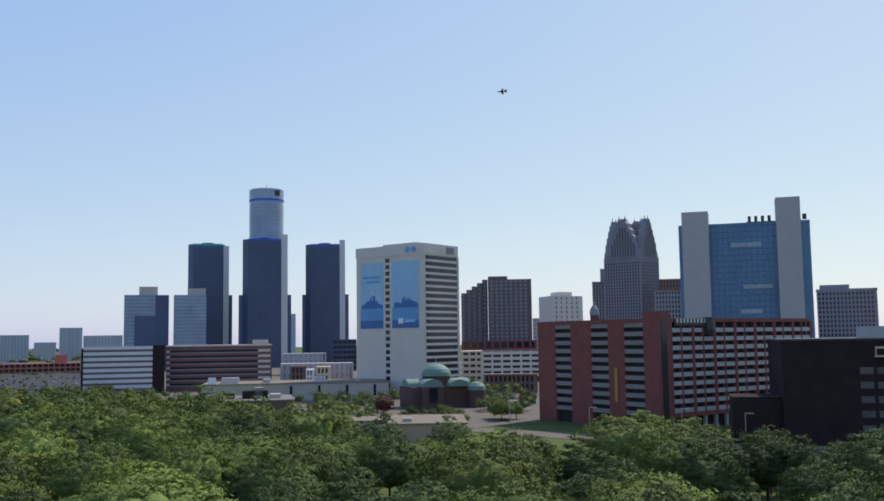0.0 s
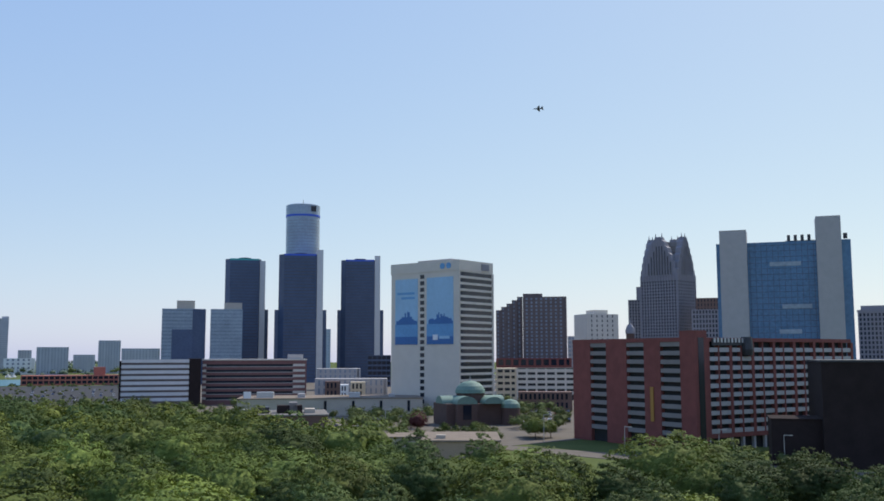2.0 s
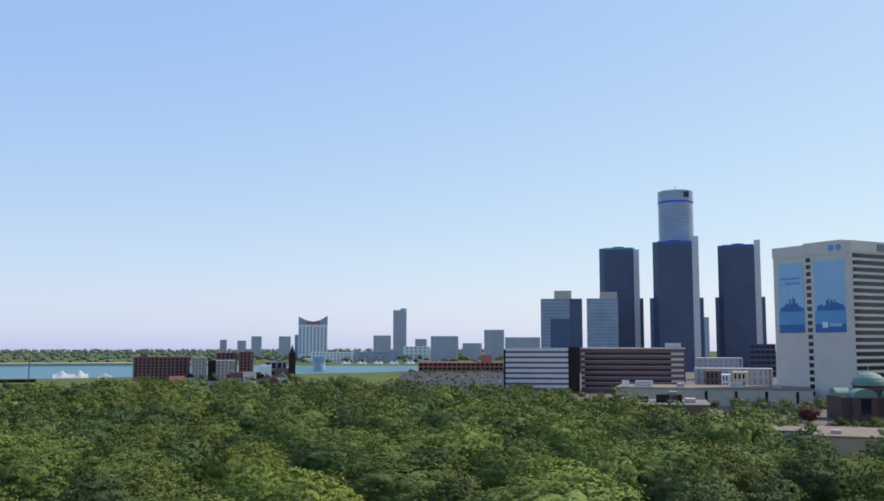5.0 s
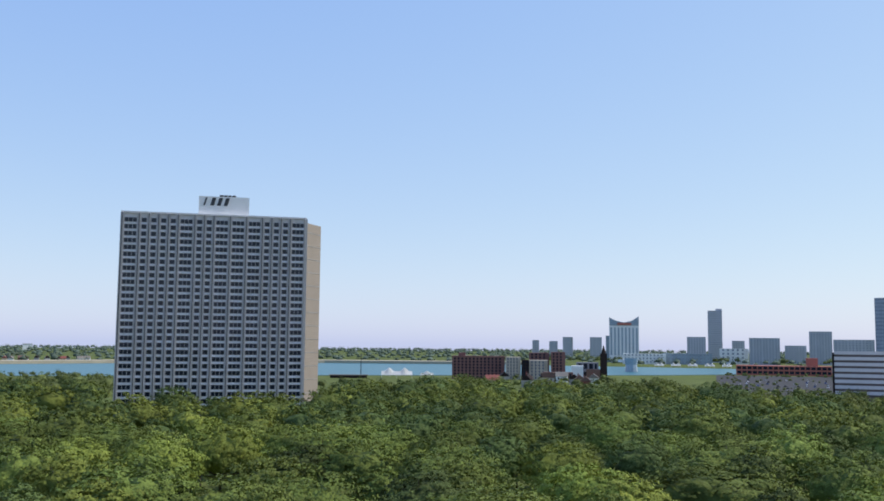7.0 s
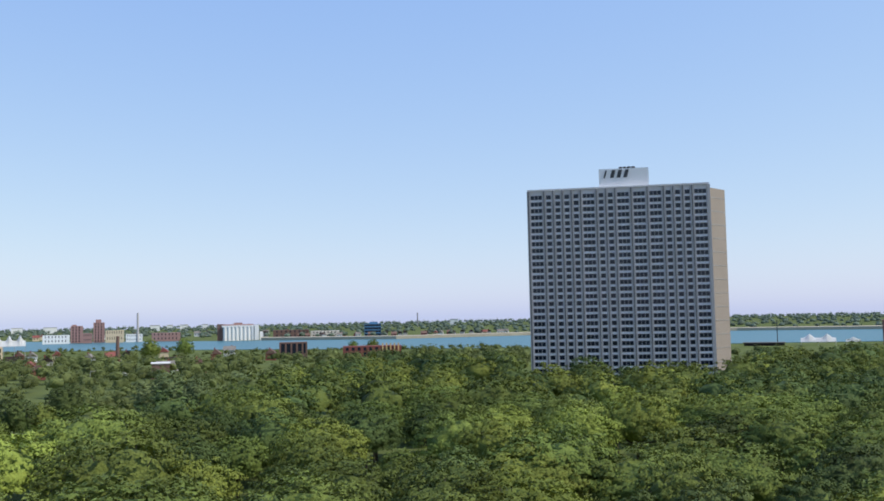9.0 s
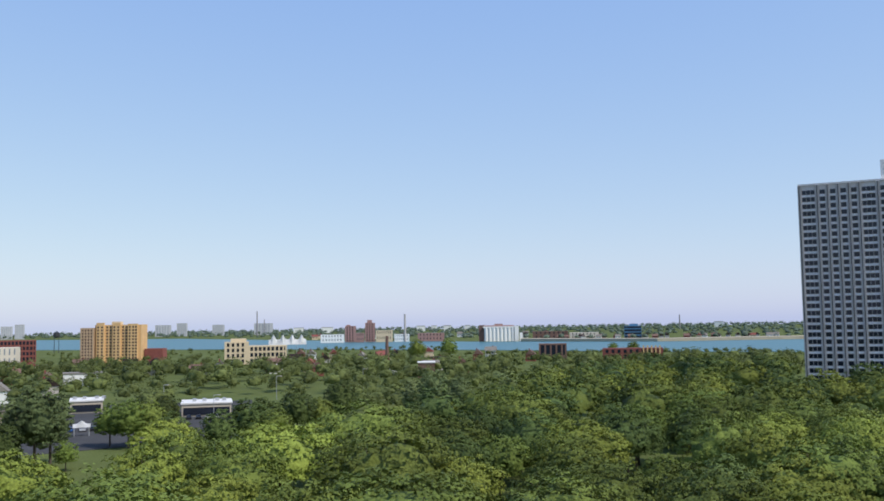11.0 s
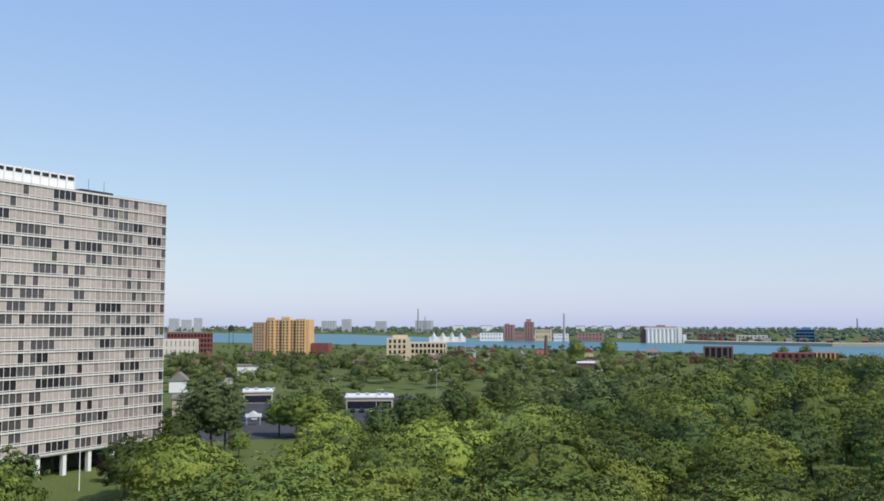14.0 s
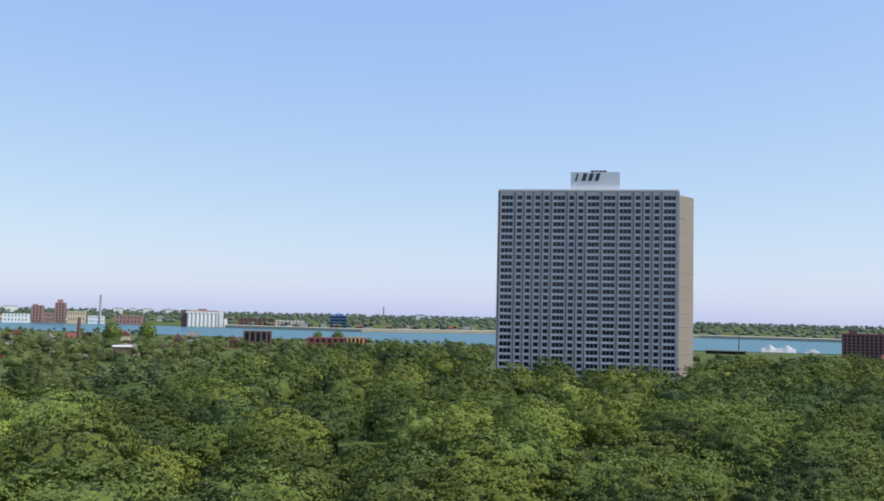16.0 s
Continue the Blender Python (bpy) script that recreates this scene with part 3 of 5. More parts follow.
part("dome", lathe(bmesh.new(), [(3.8, 50), (3.9, 52), (3.3, 55), (1.8, 57.4), (0.9, 58), (0.8, 60.5), (0.15, 63)], 16, 0, 3.4), STONE, cu)
block("stepped_apartments", "dark brick apartment tower with a stepped roof", -2.74, -5.35, 800, 3.52, 30, BRICK_SHADE, FAR_GLASS, 26, 9, pier=0.6, sill=0.45, crown=(0.0, 0.45, 3))
for i in range(5):
    block("apartment_step", "dark brick stepped wing of an apartment tower", -1.12 - i * 0.32, -1.44 - i * 0.32, 801 + i, 2.72 + i * 0.2, 28, BRICK_SHADE, FAR_GLASS, 22, 2, pier=0.5, sill=0.45, group="stepped wings")
block("small_tower", "pale concrete block with a shaded side", -6.42, -8.5, 900, 2.45, 26, CONCRETE_PALE, GLASS_DARK, 16, 6, turn=28, pier=0.8, sill=0.5, crown=(0.3, 0.75, 4))
block("old_tower", "grey stone office tower", -8.97, -9.95, 1320, 3.27, 30, STONE, GLASS_DARK, 26, 6, pier=0.5, crown=(0.5, 1.0, 18))
block("old_tower", "grey stone office block with regular windows", -12.6, -14.2, 1050, 2.65, 30, STONE, GLASS_DARK, 16, 9, pier=0.45)
block("brick_tower", "red brown brick office block", -12.85, -14.3, 1200, 3.32, 30, BRICK_BROWN, GLASS_DARK, 18, 8, pier=0.6)
block("historic_block", "pale stone historic office building", -21.5, -24.6, 900, 2.35, 40, STONE, GLASS_DARK, 17, 16, pier=0.45, cap=2.0, crown=(0.05, 0.55, 4))
# Solid near-black body, painted as the shade of the open floors.
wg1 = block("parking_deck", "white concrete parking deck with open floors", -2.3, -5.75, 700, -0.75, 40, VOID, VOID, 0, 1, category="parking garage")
W2 = 700 * math.tan(radians(1.725))
f = part("deck_railing", slab(-W2 - 18, W2, -0.5, 0.4, 0, 2.2), CONCRETE_PALE, wg1)
f.location.z = 4
for k in range(1, 5):
    again(f, z=k * 4.0)
f = part("pier", slab(0, 1.4, -0.6, 0.4, 0, 22.5), CONCRETE_PALE, wg1)
f.location.x = -W2
for k in range(1, 7):
    again(f, x=k * 7)
block("deck_wing", "cream concrete wing of a parking deck", -1.1, -2.32, 699, -0.75, 36, CREAM, VOID, 5, 3, pier=0.25, sill=0.55)
block("brick_podium", "rust red brick podium behind a parking deck", -1.1, -5.6, 780, -0.15, 40, BRICK_RED, GLASS_DARK, 4, 10)

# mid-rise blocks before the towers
# Solid umber body behind the railings, painted as shade between floors.
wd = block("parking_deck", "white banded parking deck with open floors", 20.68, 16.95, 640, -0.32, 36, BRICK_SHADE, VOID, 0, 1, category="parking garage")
W3 = 640 * math.tan(radians(1.865))
f = part("deck_railing", slab(-W3, W3, -0.5, 0.4, 0, 2.1), CONCRETE_SLAB, wd)
f.location.z = 3.4
for k in range(1, 8):
    again(f, z=k * 3.5)
part("frame_end", slab(-W3 - 1.2, -W3, -0.6, 36, 0, 29), BRICK_DARK, wd)
part("frame_end", slab(W3, W3 + 7.5, -0.6, 30, 0, 30.5), BRICK_DARK, wd)
rd = block("brick_offices", "long red brick block with banded floors", 16.2, 10.2, 650, -0.25, 36, BRICK_DULL, VOID, 0, 1)
W4 = 650 * math.tan(radians(3.0))
f = part("window_band", slab(-W4 + 2.5, W4 - 9, -0.15, 0.2, 0, 1.5), GLASS_DARK, rd)
ledge = part("sill_band", slab(-W4 + 2.5, W4 - 9, -0.3, 0.2, -0.45, 0), CONCRETE, rd)
g = part("end_railing", slab(W4 - 9, W4 - 1, -0.3, 0.2, 0, 1.6), CONCRETE_PALE, rd)
h2 = part("end_railing", slab(-W4, -W4 + 2.5, -0.3, 0.2, 0, 1.6), CONCRETE_PALE, rd)
for o in (f, ledge, g, h2):
    o.location.z = 3.6
    for k in range(1, 7):
        again(o, z=k * 3.6)
part("parapet", slab(-W4 - 0.3, W4 + 0.3, -0.4, 36, rise(650, -0.25), rise(650, -0.25) + 0.9), CONCRETE_PALE, rd)
part("roof_house", slab(W4 - 12, W4 - 2, 8, 20, rise(650, -0.25) + 0.9, rise(650, -0.25) + 4), CONCRETE, rd)

# long low hall, plazas and flat roofs
def low_hall(left, right, reach, height, depth, wall, roof, label, turn=0.0):
    w = 2 * reach * math.tan(radians((left - right) / 2))
    b = site("low_hall", label, "building", (left + right) / 2, reach, turn)
    part("wall", slab(-w / 2, w / 2, 0, depth, 0, height), wall, b)
    part("roof", slab(-w / 2 - 0.4, w / 2 + 0.4, -0.4, depth + 0.4, height, height + 0.5), roof, b)
    return b, w


lh, w = low_hall(14.2, 3.3, 520, 9.0, 40, CONCRETE_WARM, ROOF_TAN, "long tan concrete hall with a flat gravel roof")
for i in range(4):
    part("slot_window", slab(-w / 2 + 46 + i * 15, -w / 2 + 47.4 + i * 15, -0.15, 0.1, 2, 8), GLASS_DARK, lh)
for i, (xx, ww, hh) in enumerate(((-40, 9, 3), (-18, 4, 2), (10, 6, 2.5), (32, 3, 1.6))):
    part("roof_unit", slab(xx, xx + ww, 8, 16, 9.5, 9.5 + hh), CONCRETE if i % 2 else METAL_GREY, lh)
part("skylight_fin", prism(bmesh.new(), [(-w / 2 + 3, 4), (-w / 2 + 7, 4), (-w / 2 + 3.2, 5)], 9.5, 13), WHITE, lh)
l2, w = low_hall(14.3, 8.9, 375, 9.0, 34, BRICK_BROWN, ROOFING, "low brown building with a gravel roof and plant boxes")
for xx, ww, hh, mt in ((-12, 7, 2.4, METAL_DARK), (-2, 10, 3.0, BRICK_DARK), (9, 4, 1.6, CONCRETE_WARM), (-15, 2, 1.5, CONCRETE), (3, 3, 4.2, CONCRETE_DARK)):
    part("plant_box", slab(xx, xx + ww, 10, 18, 9.5, 9.5 + hh), mt, l2)
l3, w = low_hall(3.3, -1.3, 302, 5.2, 34, BRICK_TAN, ROOF_TAN, "low tan brick building with a gravel roof")
part("loading_door", slab(4, 7, -0.2, 0.1, 0, 3.2), METAL_DARK, l3)
part("roof_unit", slab(-8, -5, 6, 9, 5.7, 6.8), CONCRETE_WARM, l3)
l4, w = low_hall(8.6, 3.4, 330, 4.0, 18, CONCRETE_WARM, ROOF_TAN, "low grey wall and terrace building")

# domed church
ch = site("domed_church", "brick church with green copper domes and barrel roofs", "church", -0.15, 440, 20)
part("nave", slab(-15, 15, 4, 24, 0, 10), BRICK_UMBER, ch)
part("drum", lathe(bmesh.new(), [(6.6, 10), (6.6, 14.2), (7.0, 14.6)], 24, 0, 14), BRICK_UMBER, ch)
part("dome", lathe(bmesh.new(), [(7.2, 14.6), (6.9, 16.2), (6.0, 17.8), (4.4, 19.2), (2.2, 20.1), (0.3, 20.4)], 32, 0, 14), COPPER, ch)
part("finial", lathe(bmesh.new(), [(0.2, 20.4), (0.1, 23)], 6, 0, 14), METAL_GREY, ch)


def barrel(x0, x1, y, r, z, along="x"):
    b = bmesh.new()
    n = 14
    rows = []
    for x in (x0, x1):
        rows.append([b.verts.new((x, y + r * math.cos(math.pi * i / n), z + r * 0.7 * math.sin(math.pi * i / n)) if along == "x" else (y + r * math.cos(math.pi * i / n), x, z + r * 0.7 * math.sin(math.pi * i / n))) for i in range(n + 1)])
    for i in range(n):
        b.faces.new((rows[0][i], rows[0][i + 1], rows[1][i + 1], rows[1][i]))
    b.faces.new(rows[0])
    b.faces.new(rows[1][::-1])
    b.faces.new((rows[0][0], rows[1][0], rows[1][-1], rows[0][-1]))
    return b


part("barrel_roof", barrel(-15.5, 15.5, 14, 5, 10), COPPER, ch)
part("barrel_roof", barrel(1, 14, -6, 5, 10, "y"), COPPER, ch)
part("barrel_roof", barrel(1, 14, 7, 4.5, 10, "y"), COPPER, ch)
part("porch", slab(-11, -1, 1, 5, 0, 10), BRICK_UMBER, ch)
part("arched_window", slab(-8, -4, 0.8, 1.0, 3, 9.5), GLASS_DARK, ch)
part("chapel", lathe(bmesh.new(), [(4.4, 0), (4.4, 8)], 20, 16, 3), BRICK_UMBER, ch)
part("small_dome", lathe(bmesh.new(), [(4.6, 8), (4.2, 9.8), (2.6, 11.4), (0.2, 12)], 20, 16, 3), COPPER, ch)

# ---- the two apartment slabs ----
ap = new("apartment_slab")
ap.matrix_basis = pose(*plan_point(61.84, 395).xy, 0, 0, 0, 56.57)
tagged(ap, "tall grey apartment slab with a dense grid of windows", "apartment building")
AW = 2 * 395 * math.sin(radians(5.27))
AH = 83.0
part("wall", prism(bmesh.new(), [(0, 0), (AW, 0), (AW, 22), (0, 22)], 0, AH), CONCRETE_SLAB, ap, "grey concrete wall")
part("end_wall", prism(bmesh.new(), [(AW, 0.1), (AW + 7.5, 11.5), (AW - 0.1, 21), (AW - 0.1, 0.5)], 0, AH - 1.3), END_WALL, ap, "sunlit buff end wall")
part("parapet", slab(-0.5, AW + 0.3, -0.6, 22.3, AH, AH + 0.7), CONCRETE_SLAB, ap)
fh = 2.76
kinds = [3, 1, 1, 1, 1, 3, 1, 1, 3, 3, 3, 1, 1, 1, 3]
span = AW / (sum(1.72 if k == 3 else 1.0 for k in kinds))
one3 = one1 = pier0 = None
x = 0.0
for k in kinds:
    wk = span * (1.72 if k == 3 else 1.0)
    if pier0 is None:
        pier0 = part("pier", slab(-0.62, 0.62, -0.75, 0, 0, AH), PIER_GREY, ap)
        line = part("pier_groove", slab(-0.16, 0.16, -0.80, -0.75, 0, AH), METAL_DARK, ap)
    else:
        again(pier0, x=x)
        again(line, x=x)
    n = k
    ww = (wk - 1.7) / n
    for i in range(n):
        xc = x + wk / 2 + (i - (n - 1) / 2) * ww
        for r in range(29):
            z = AH - 1.9 - fh * r - 0.75
            ob = one3 if k == 3 else one1
            if ob is None:
                ob = part("window", slab(-ww / 2 + 0.1, ww / 2 - 0.1, -0.26, 0.1, -0.82, 0.82), GLASS_DARK, ap)
                ob.location = (xc, 0, z)
                if k == 3:
                    one3 = ob
                else:
                    one1 = ob
            else:
                c = again(ob)
                c.location = (xc, 0, z)
    x += wk
again(pier0, x=AW)
ledge = part("floor_ledge", slab(0, AW, -0.22, 0, 0, 0.75), surface("pale_spandrel", (0.74, 0.72, 0.74), 0.8), ap)
ledge.location.z = AH - 1.9 - fh - 0.75 + 1.0
for r in range(1, 28):
    again(ledge, z=-fh * r)
px0, px1 = 395 * math.tan(radians(61.84 - 57.66)) + 0.3, 395 * (math.tan(radians(5.27)) + math.tan(radians(56.57 - 54.70)))
rh = part("roof_house", slab(px0, px1, 2, 14, AH + 0.7, rise(397, 8.50)), WHITE, ap, "white roof house")
for i in range(4):
    nb2 = slab(px0 + 1.8 + i * 2.7, px0 + (2.5 if i == 0 else 3.3) + i * 2.7, 1.8, 2.0, AH + 4.6, AH + 7.8)
    for v in nb2.verts:
        v.co.x += (v.co.z - AH - 4.6) * 0.28
    part("numeral_bar", nb2, METAL_DARK, rh)
for i in range(4):
    part("roof_vent", lathe(bmesh.new(), [(0.7, rise(397, 8.50)), (0.8, rise(397, 8.50) + 1.2)], 10, px0 + 9 + i * 1.7, 6), METAL_DARK, rh)
f = part("end_joint", prism(bmesh.new(), [(AW + 0.05, 0.02), (AW + 7.56, 11.45), (AW + 6.8, 11.5), (AW, 1.0)], 0, 0.15), METAL_GREY, ap)
f.location.z = 6
for k in range(1, 14):
    again(f, z=k * 5.52)

# steel and glass slab
lt = new("glass_apartment_slab")
A, C = plan_point(108.56, 235), plan_point(118.6, 202)
d = C - A
ang = math.degrees(math.atan2(d.y, d.x))
lt.matrix_basis = pose(C.x, C.y, 0, 0, 0, ang + 180) @ pose(-50, 0, 0)
tagged(lt, "aluminium and glass apartment slab raised on white columns", "apartment building")
LL = 50 + d.length
LH, LF, LB = 60.0, 21, 2.62
base = LH - LF * LB
part("core", slab(0.2, LL - 0.1, 0.25, 20, base, LH - 0.1), VOID, lt)
part("roof", slab(0, LL, 0, 20, LH - 0.1, LH + 0.25), METAL_GREY, lt)
part("end_wall", slab(LL - 0.1, LL, 0.2, 20, base, LH - 0.1), GLASS_CURTAIN, lt)
part("soffit", slab(0, LL, 0, 20, base - 0.5, base), ALUMINIUM, lt)
f = part("column", slab(-0.45, 0.45, 0.3, 1.2, 0, base - 0.5), WHITE, lt)
f.location.x = LL - 1
for k in range(1, 13):
    again(f, x=-6.6 * k)
part("lobby_glass", slab(4, LL - 8, 6, 18, 0, base - 0.5), GLASS_DARK, lt)
bay = 1.48
nbay = int(LL / bay)
f = part("mullion", slab(-0.05, 0.05, -0.07, 0.1, base, LH), ALUMINIUM, lt)
f.location.x = LL - 0.1
for k in range(1, nbay + 1):
    again(f, x=-bay * k)
f = part("floor_edge", slab(0, LL, -0.20, 0.1, -0.22, 0.10), ALUMINIUM, lt)
g = part("vent_strip", slab(0, LL, -0.02, 0.1, 0.06, 0.32), METAL_DARK, lt)
h2 = part("transom", slab(0, LL, -0.10, 0.1, 0.30, 0.44), ALUMINIUM, lt)
f.location.z = g.location.z = h2.location.z = base
for k in range(1, LF + 1):
    again(f, z=LB * k)
    if k < LF:
        again(g, z=LB * k)
        again(h2, z=LB * k)
rnd = random.Random(5)
kinds3 = (GLASS_BARE, GLASS_SMOKE, GLASS_CURTAIN)
first_pane = {}
rest = [bmesh.new() for k in kinds3]
for j in range(LF):
    run, tone = 0, 2
    for i in range(nbay):
        if run == 0:
            tone = 2
            q = rnd.random()
            if q < 0.09 + (0.12 if j == LF - 1 else 0):
                run, tone = rnd.choice((1, 1, 2, 2, 3, 5)), 0
            elif q < 0.24:
                run, tone = rnd.choice((1, 2, 2, 3, 4)), 1
        pick = tone if rnd.random() < 0.85 else rnd.choice((1, 2))
        run = max(0, run - 1)
        X, Z = LL - 0.1 - bay * i, base + LB * j
        if i < 14:
            if pick in first_pane:
                c = again(first_pane[pick])
            else:
                c = first_pane[pick] = part("pane", slab(-bay + 0.06, -0.06, 0.02, 0.12, 0.38, LB - 0.16), kinds3[pick], lt)
            c.location = (X, 0, Z)
        else:
            box(rest[pick], X - bay + 0.06, X - 0.06, 0.02, 0.12, Z + 0.38, Z + LB - 0.16)
for k, b in enumerate(rest):
    tagged(part(("dark_panes", "grey_panes", "panes")[k], b, kinds3[k], lt), kind="stuff")
lrh = part("roof_house", slab(LL - 46, LL - 24.0, 4, 14, LH + 0.25, LH + 4.0), WHITE, lt)
f = part("roof_window", slab(0, 1.5, 3.85, 4.0, LH + 2.9, LH + 3.6), GLASS_DARK, lrh)
f.location.x = LL - 45.5
g = part("roof_rib", slab(-0.12, 0.12, 3.8, 4.0, LH + 0.25, LH + 4.0), ALUMINIUM, lrh)
g.location.x = LL - 46
for k in range(1, 11):
    again(g, x=k * 2.2)
    if k < 10:
        again(f, x=k * 2.2)
part("vent_box", slab(LL - 21, LL - 12, 5, 12, LH + 0.25, LH + 1.6), METAL_DARK, lt)
part("vent_box", slab(LL - 46, LL - 43, 6, 10, LH + 4.0, LH + 5.2), METAL_DARK, lt)
for xx in (LL - 12, LL - 23.5, LL - 16.5):
    part("antenna", lathe(bmesh.new(), [(0.06, LH), (0.04, LH + 4.5)], 6, xx, 8), METAL_DARK, lt)

# ---- paved ground ----
sheet("parking_lot", "sunlit grey parking lot", PALE_PAVING, [(-9, 400), (-9, 640), (9, 640), (9, 345), (3, 342), (-2, 345)], 0.12)
sheet("road", "pale concrete street", PALE_PAVING, [(-24, 262), (-24, 288), (-5.5, 330), (-1.8, 345), (-1.6, 330), (-5.5, 312)][::-1], 0.16)
sheet("parking_lot", "grey parking lot by the river", ASPHALT, [(19.5, 620), (27, 620), (27, 1120), (19.5, 1120)], 0.14)
sheet("parking_lot", "asphalt parking lot by low shops", ASPHALT, [(94, 285), (106.5, 265), (106.5, 420), (94, 420)], 0.13)
sheet("shore", "sandy far river bank", SAND, [(38, 1535), (50, 1555), (60, 1495), (70, 1395), (78, 1505), (78, 1560), (70, 1440), (60, 1550), (50, 1610), (38, 1600)][::-1], 4.6, 4.8)

sheet("city_ground", "grey paved downtown ground", PALE_PAVING, [(-30, 560), (-30, 1390), (8, 1390), (19.5, 1290), (19.5, 560), (9.2, 560), (9.2, 650), (-9.2, 650), (-9.2, 560)], 0.10)
block("street_block", "pale low office block at the foot of towers", 9.6, 7.0, 900, -0.75, 30, CONCRETE, FAR_GLASS, 4, 9, pier=0.65)
block("street_block", "dark glazed low block at the foot of towers", 6.6, 5.2, 1000, 0.05, 30, GLASS_NAVY, GLASS_DARK, 6, 5, pier=0.1)
block("street_block", "long pale podium behind the hall", 9.7, 5.4, 640, -1.35, 20, CONCRETE, FAR_GLASS, 3, 14, pier=0.65)
block("street_block", "tan stucco block behind the hall", 7.6, 6.7, 610, -1.55, 14, CREAM, GLASS_DARK, 3, 4, pier=0.5)
block("street_block", "brown brick block behind the hall", 9.1, 8.2, 620, -1.5, 14, BRICK_BROWN, GLASS_DARK, 3, 4, pier=0.5)
block("street_block", "white walled block behind the hall", 8.2, 7.7, 615, -1.7, 14, WHITE, GLASS_DARK, 3, 3, pier=0.5)
block("street_block", "low brick houses beyond the church", -2.4, -5.6, 560, -2.15, 14, BRICK_BROWN, GLASS_DARK, 2, 12, pier=0.5)

# ---- along the near shore ----
oa = site("orange_apartments", "buff orange brick apartment block with ribbed front", "apartment building", 102.75, 940, -20)
OW, OH = 43.0, rise(940, 0.16)
part("wall", slab(0, OW, 0, 18, 0, OH), BRICK_ORANGE, oa, "sunlit buff orange brick")
# Tan, darker than the front: the left face's shade put into colour.
part("wing", slab(-12, 0, -4, 18, 0, OH - 2.5), BRICK_TAN, oa, "wing in tan, painted as the shaded left face")
for xx, ww, up in ((2, 7, 2.0), (17, 7, 1.6), (31, 9, 0.8)):
    part("bay", slab(xx, xx + ww, -2.2, 0, 0, OH + up), BRICK_ORANGE, oa)
f = part("window", slab(-0.75, 0.75, -2.3, 0.1, 0, 1.5), GLASS_DARK, oa)
f.location = (3.6, 0, 4)
for i, xx in enumerate((3.6, 7.2, 11.2, 14.4, 18.6, 22.2, 26.0, 29.0, 32.8, 36.0, 38.6)):
    for k in range(11):
        if i or k:
            c = again(f)
            c.location = (xx, 2.2 if xx in (11.2, 14.4, 26.0, 29.0) else 0, 3.2 + k * 2.85)
f = part("wing_window", slab(-11, -1, -4.15, -3.9, 0, 1.3), GLASS_DARK, oa)
f.location.z = 3.4
for k in range(1, 10):
    again(f, z=k * 2.85)
f = part("wing_pier", slab(-12, -10.6, -4.5, -3.9, 0, OH - 2.5), BRICK_TAN, oa)
for k in range(1, 5):
    again(f, x=k * 2.7)
part("roof_house", slab(14, 22, 4, 12, OH, OH + 3), CREAM, oa)
part("red_shed", slab(OW + 1, OW + 18, 6, 20, 0, 12), BRICK_RED, oa)

block("warehouse", "cream painted warehouse with large windows", 94.2, 92.0, 800, -1.2, 24, CREAM, GLASS_DARK, 3, 9, pier=0.35)
block("warehouse", "weathered cream warehouse tower end", 95.6, 94.2, 800, -0.95, 24, CREAM, GLASS_DARK, 4, 5, pier=0.5, crown=(0.25, 0.9, 2.5))


def tent(name, label, bearing, reach, width, peaks, low, high, category="tent"):
    """A white fabric roof drawn up to peaks over open sides."""
    b = site(name, label, category, bearing, reach)
    bm = bmesh.new()
    n = peaks * 8
    rows = []
    for j in range(7):
        v = j / 6
        row = []
        for i in range(n + 1):
            u = i / n
            peak = (0.5 - 0.5 * math.cos(2 * math.pi * u * peaks)) ** 3
            ridge = math.sin(math.pi * v) ** 1.3
            row.append(bm.verts.new(((u - 0.5) * width, (v - 0.5) * width * 0.5, low + (high - low) * ridge * (0.5 + 0.5 * peak))))
        rows.append(row)
    for j in range(6):
        for i in range(n):
            bm.faces.new((rows[j][i], rows[j][i + 1], rows[j + 1][i + 1], rows[j + 1][i]))
    bmesh.ops.solidify(bm, geom=bm.faces[:], thickness=0.1)
    part("canopy", bm, WHITE, b)
    f = part("post", lathe(bmesh.new(), [(0.2, 0), (0.2, low)], 6, -width / 2 + 0.4, -width * 0.25 + 0.4), METAL_GREY, b)
    for i in range(1, peaks + 1):
        again(f, x=i * (width - 0.8) / peaks)
    return b


tent("tension_roof", "white peaked fabric roof of a riverside stage", 91.95, 890, 34, 4, 14, 23.5)
tent("tension_roof", "white peaked fabric pavilion by the river", 45.7, 900, 29, 2, 3, 10.0)
tent("tension_roof", "small white fabric pavilion", 43.9, 900, 12, 1, 3, 7)
tent("market_tent", "small white market tent on a parking lot", 103.4, 305, 5, 1, 2.6, 4.6)
wk = site("pier_deck", "dark riverside deck building", "building", 48.0, 890)
part("wall", slab(-26, 8, 0, 10, 0, 2.6), BRICK_DARK, wk)
part("roof", slab(-27, 9, -1, 11, 2.6, 3.2), ROOFING, wk)


def mast(name, label, bearing, reach, top, radius, material, base=0.0, category="mast", arm=False):
    b = site(name, label, category, bearing, reach)
    part("pole", lathe(bmesh.new(), [(radius, base), (radius * 0.7, top)], 8), material, b)
    if arm:
        part("arm", slab(-arm / 2, arm / 2, -0.2, 0.2, top * 0.78, top * 0.78 + 0.5), material, b)
    return b


mast("ship_mast", "dark timber mast with a crossarm", 47.85, 905, rise(905, -0.6), 0.45, METAL_DARK, arm=9)
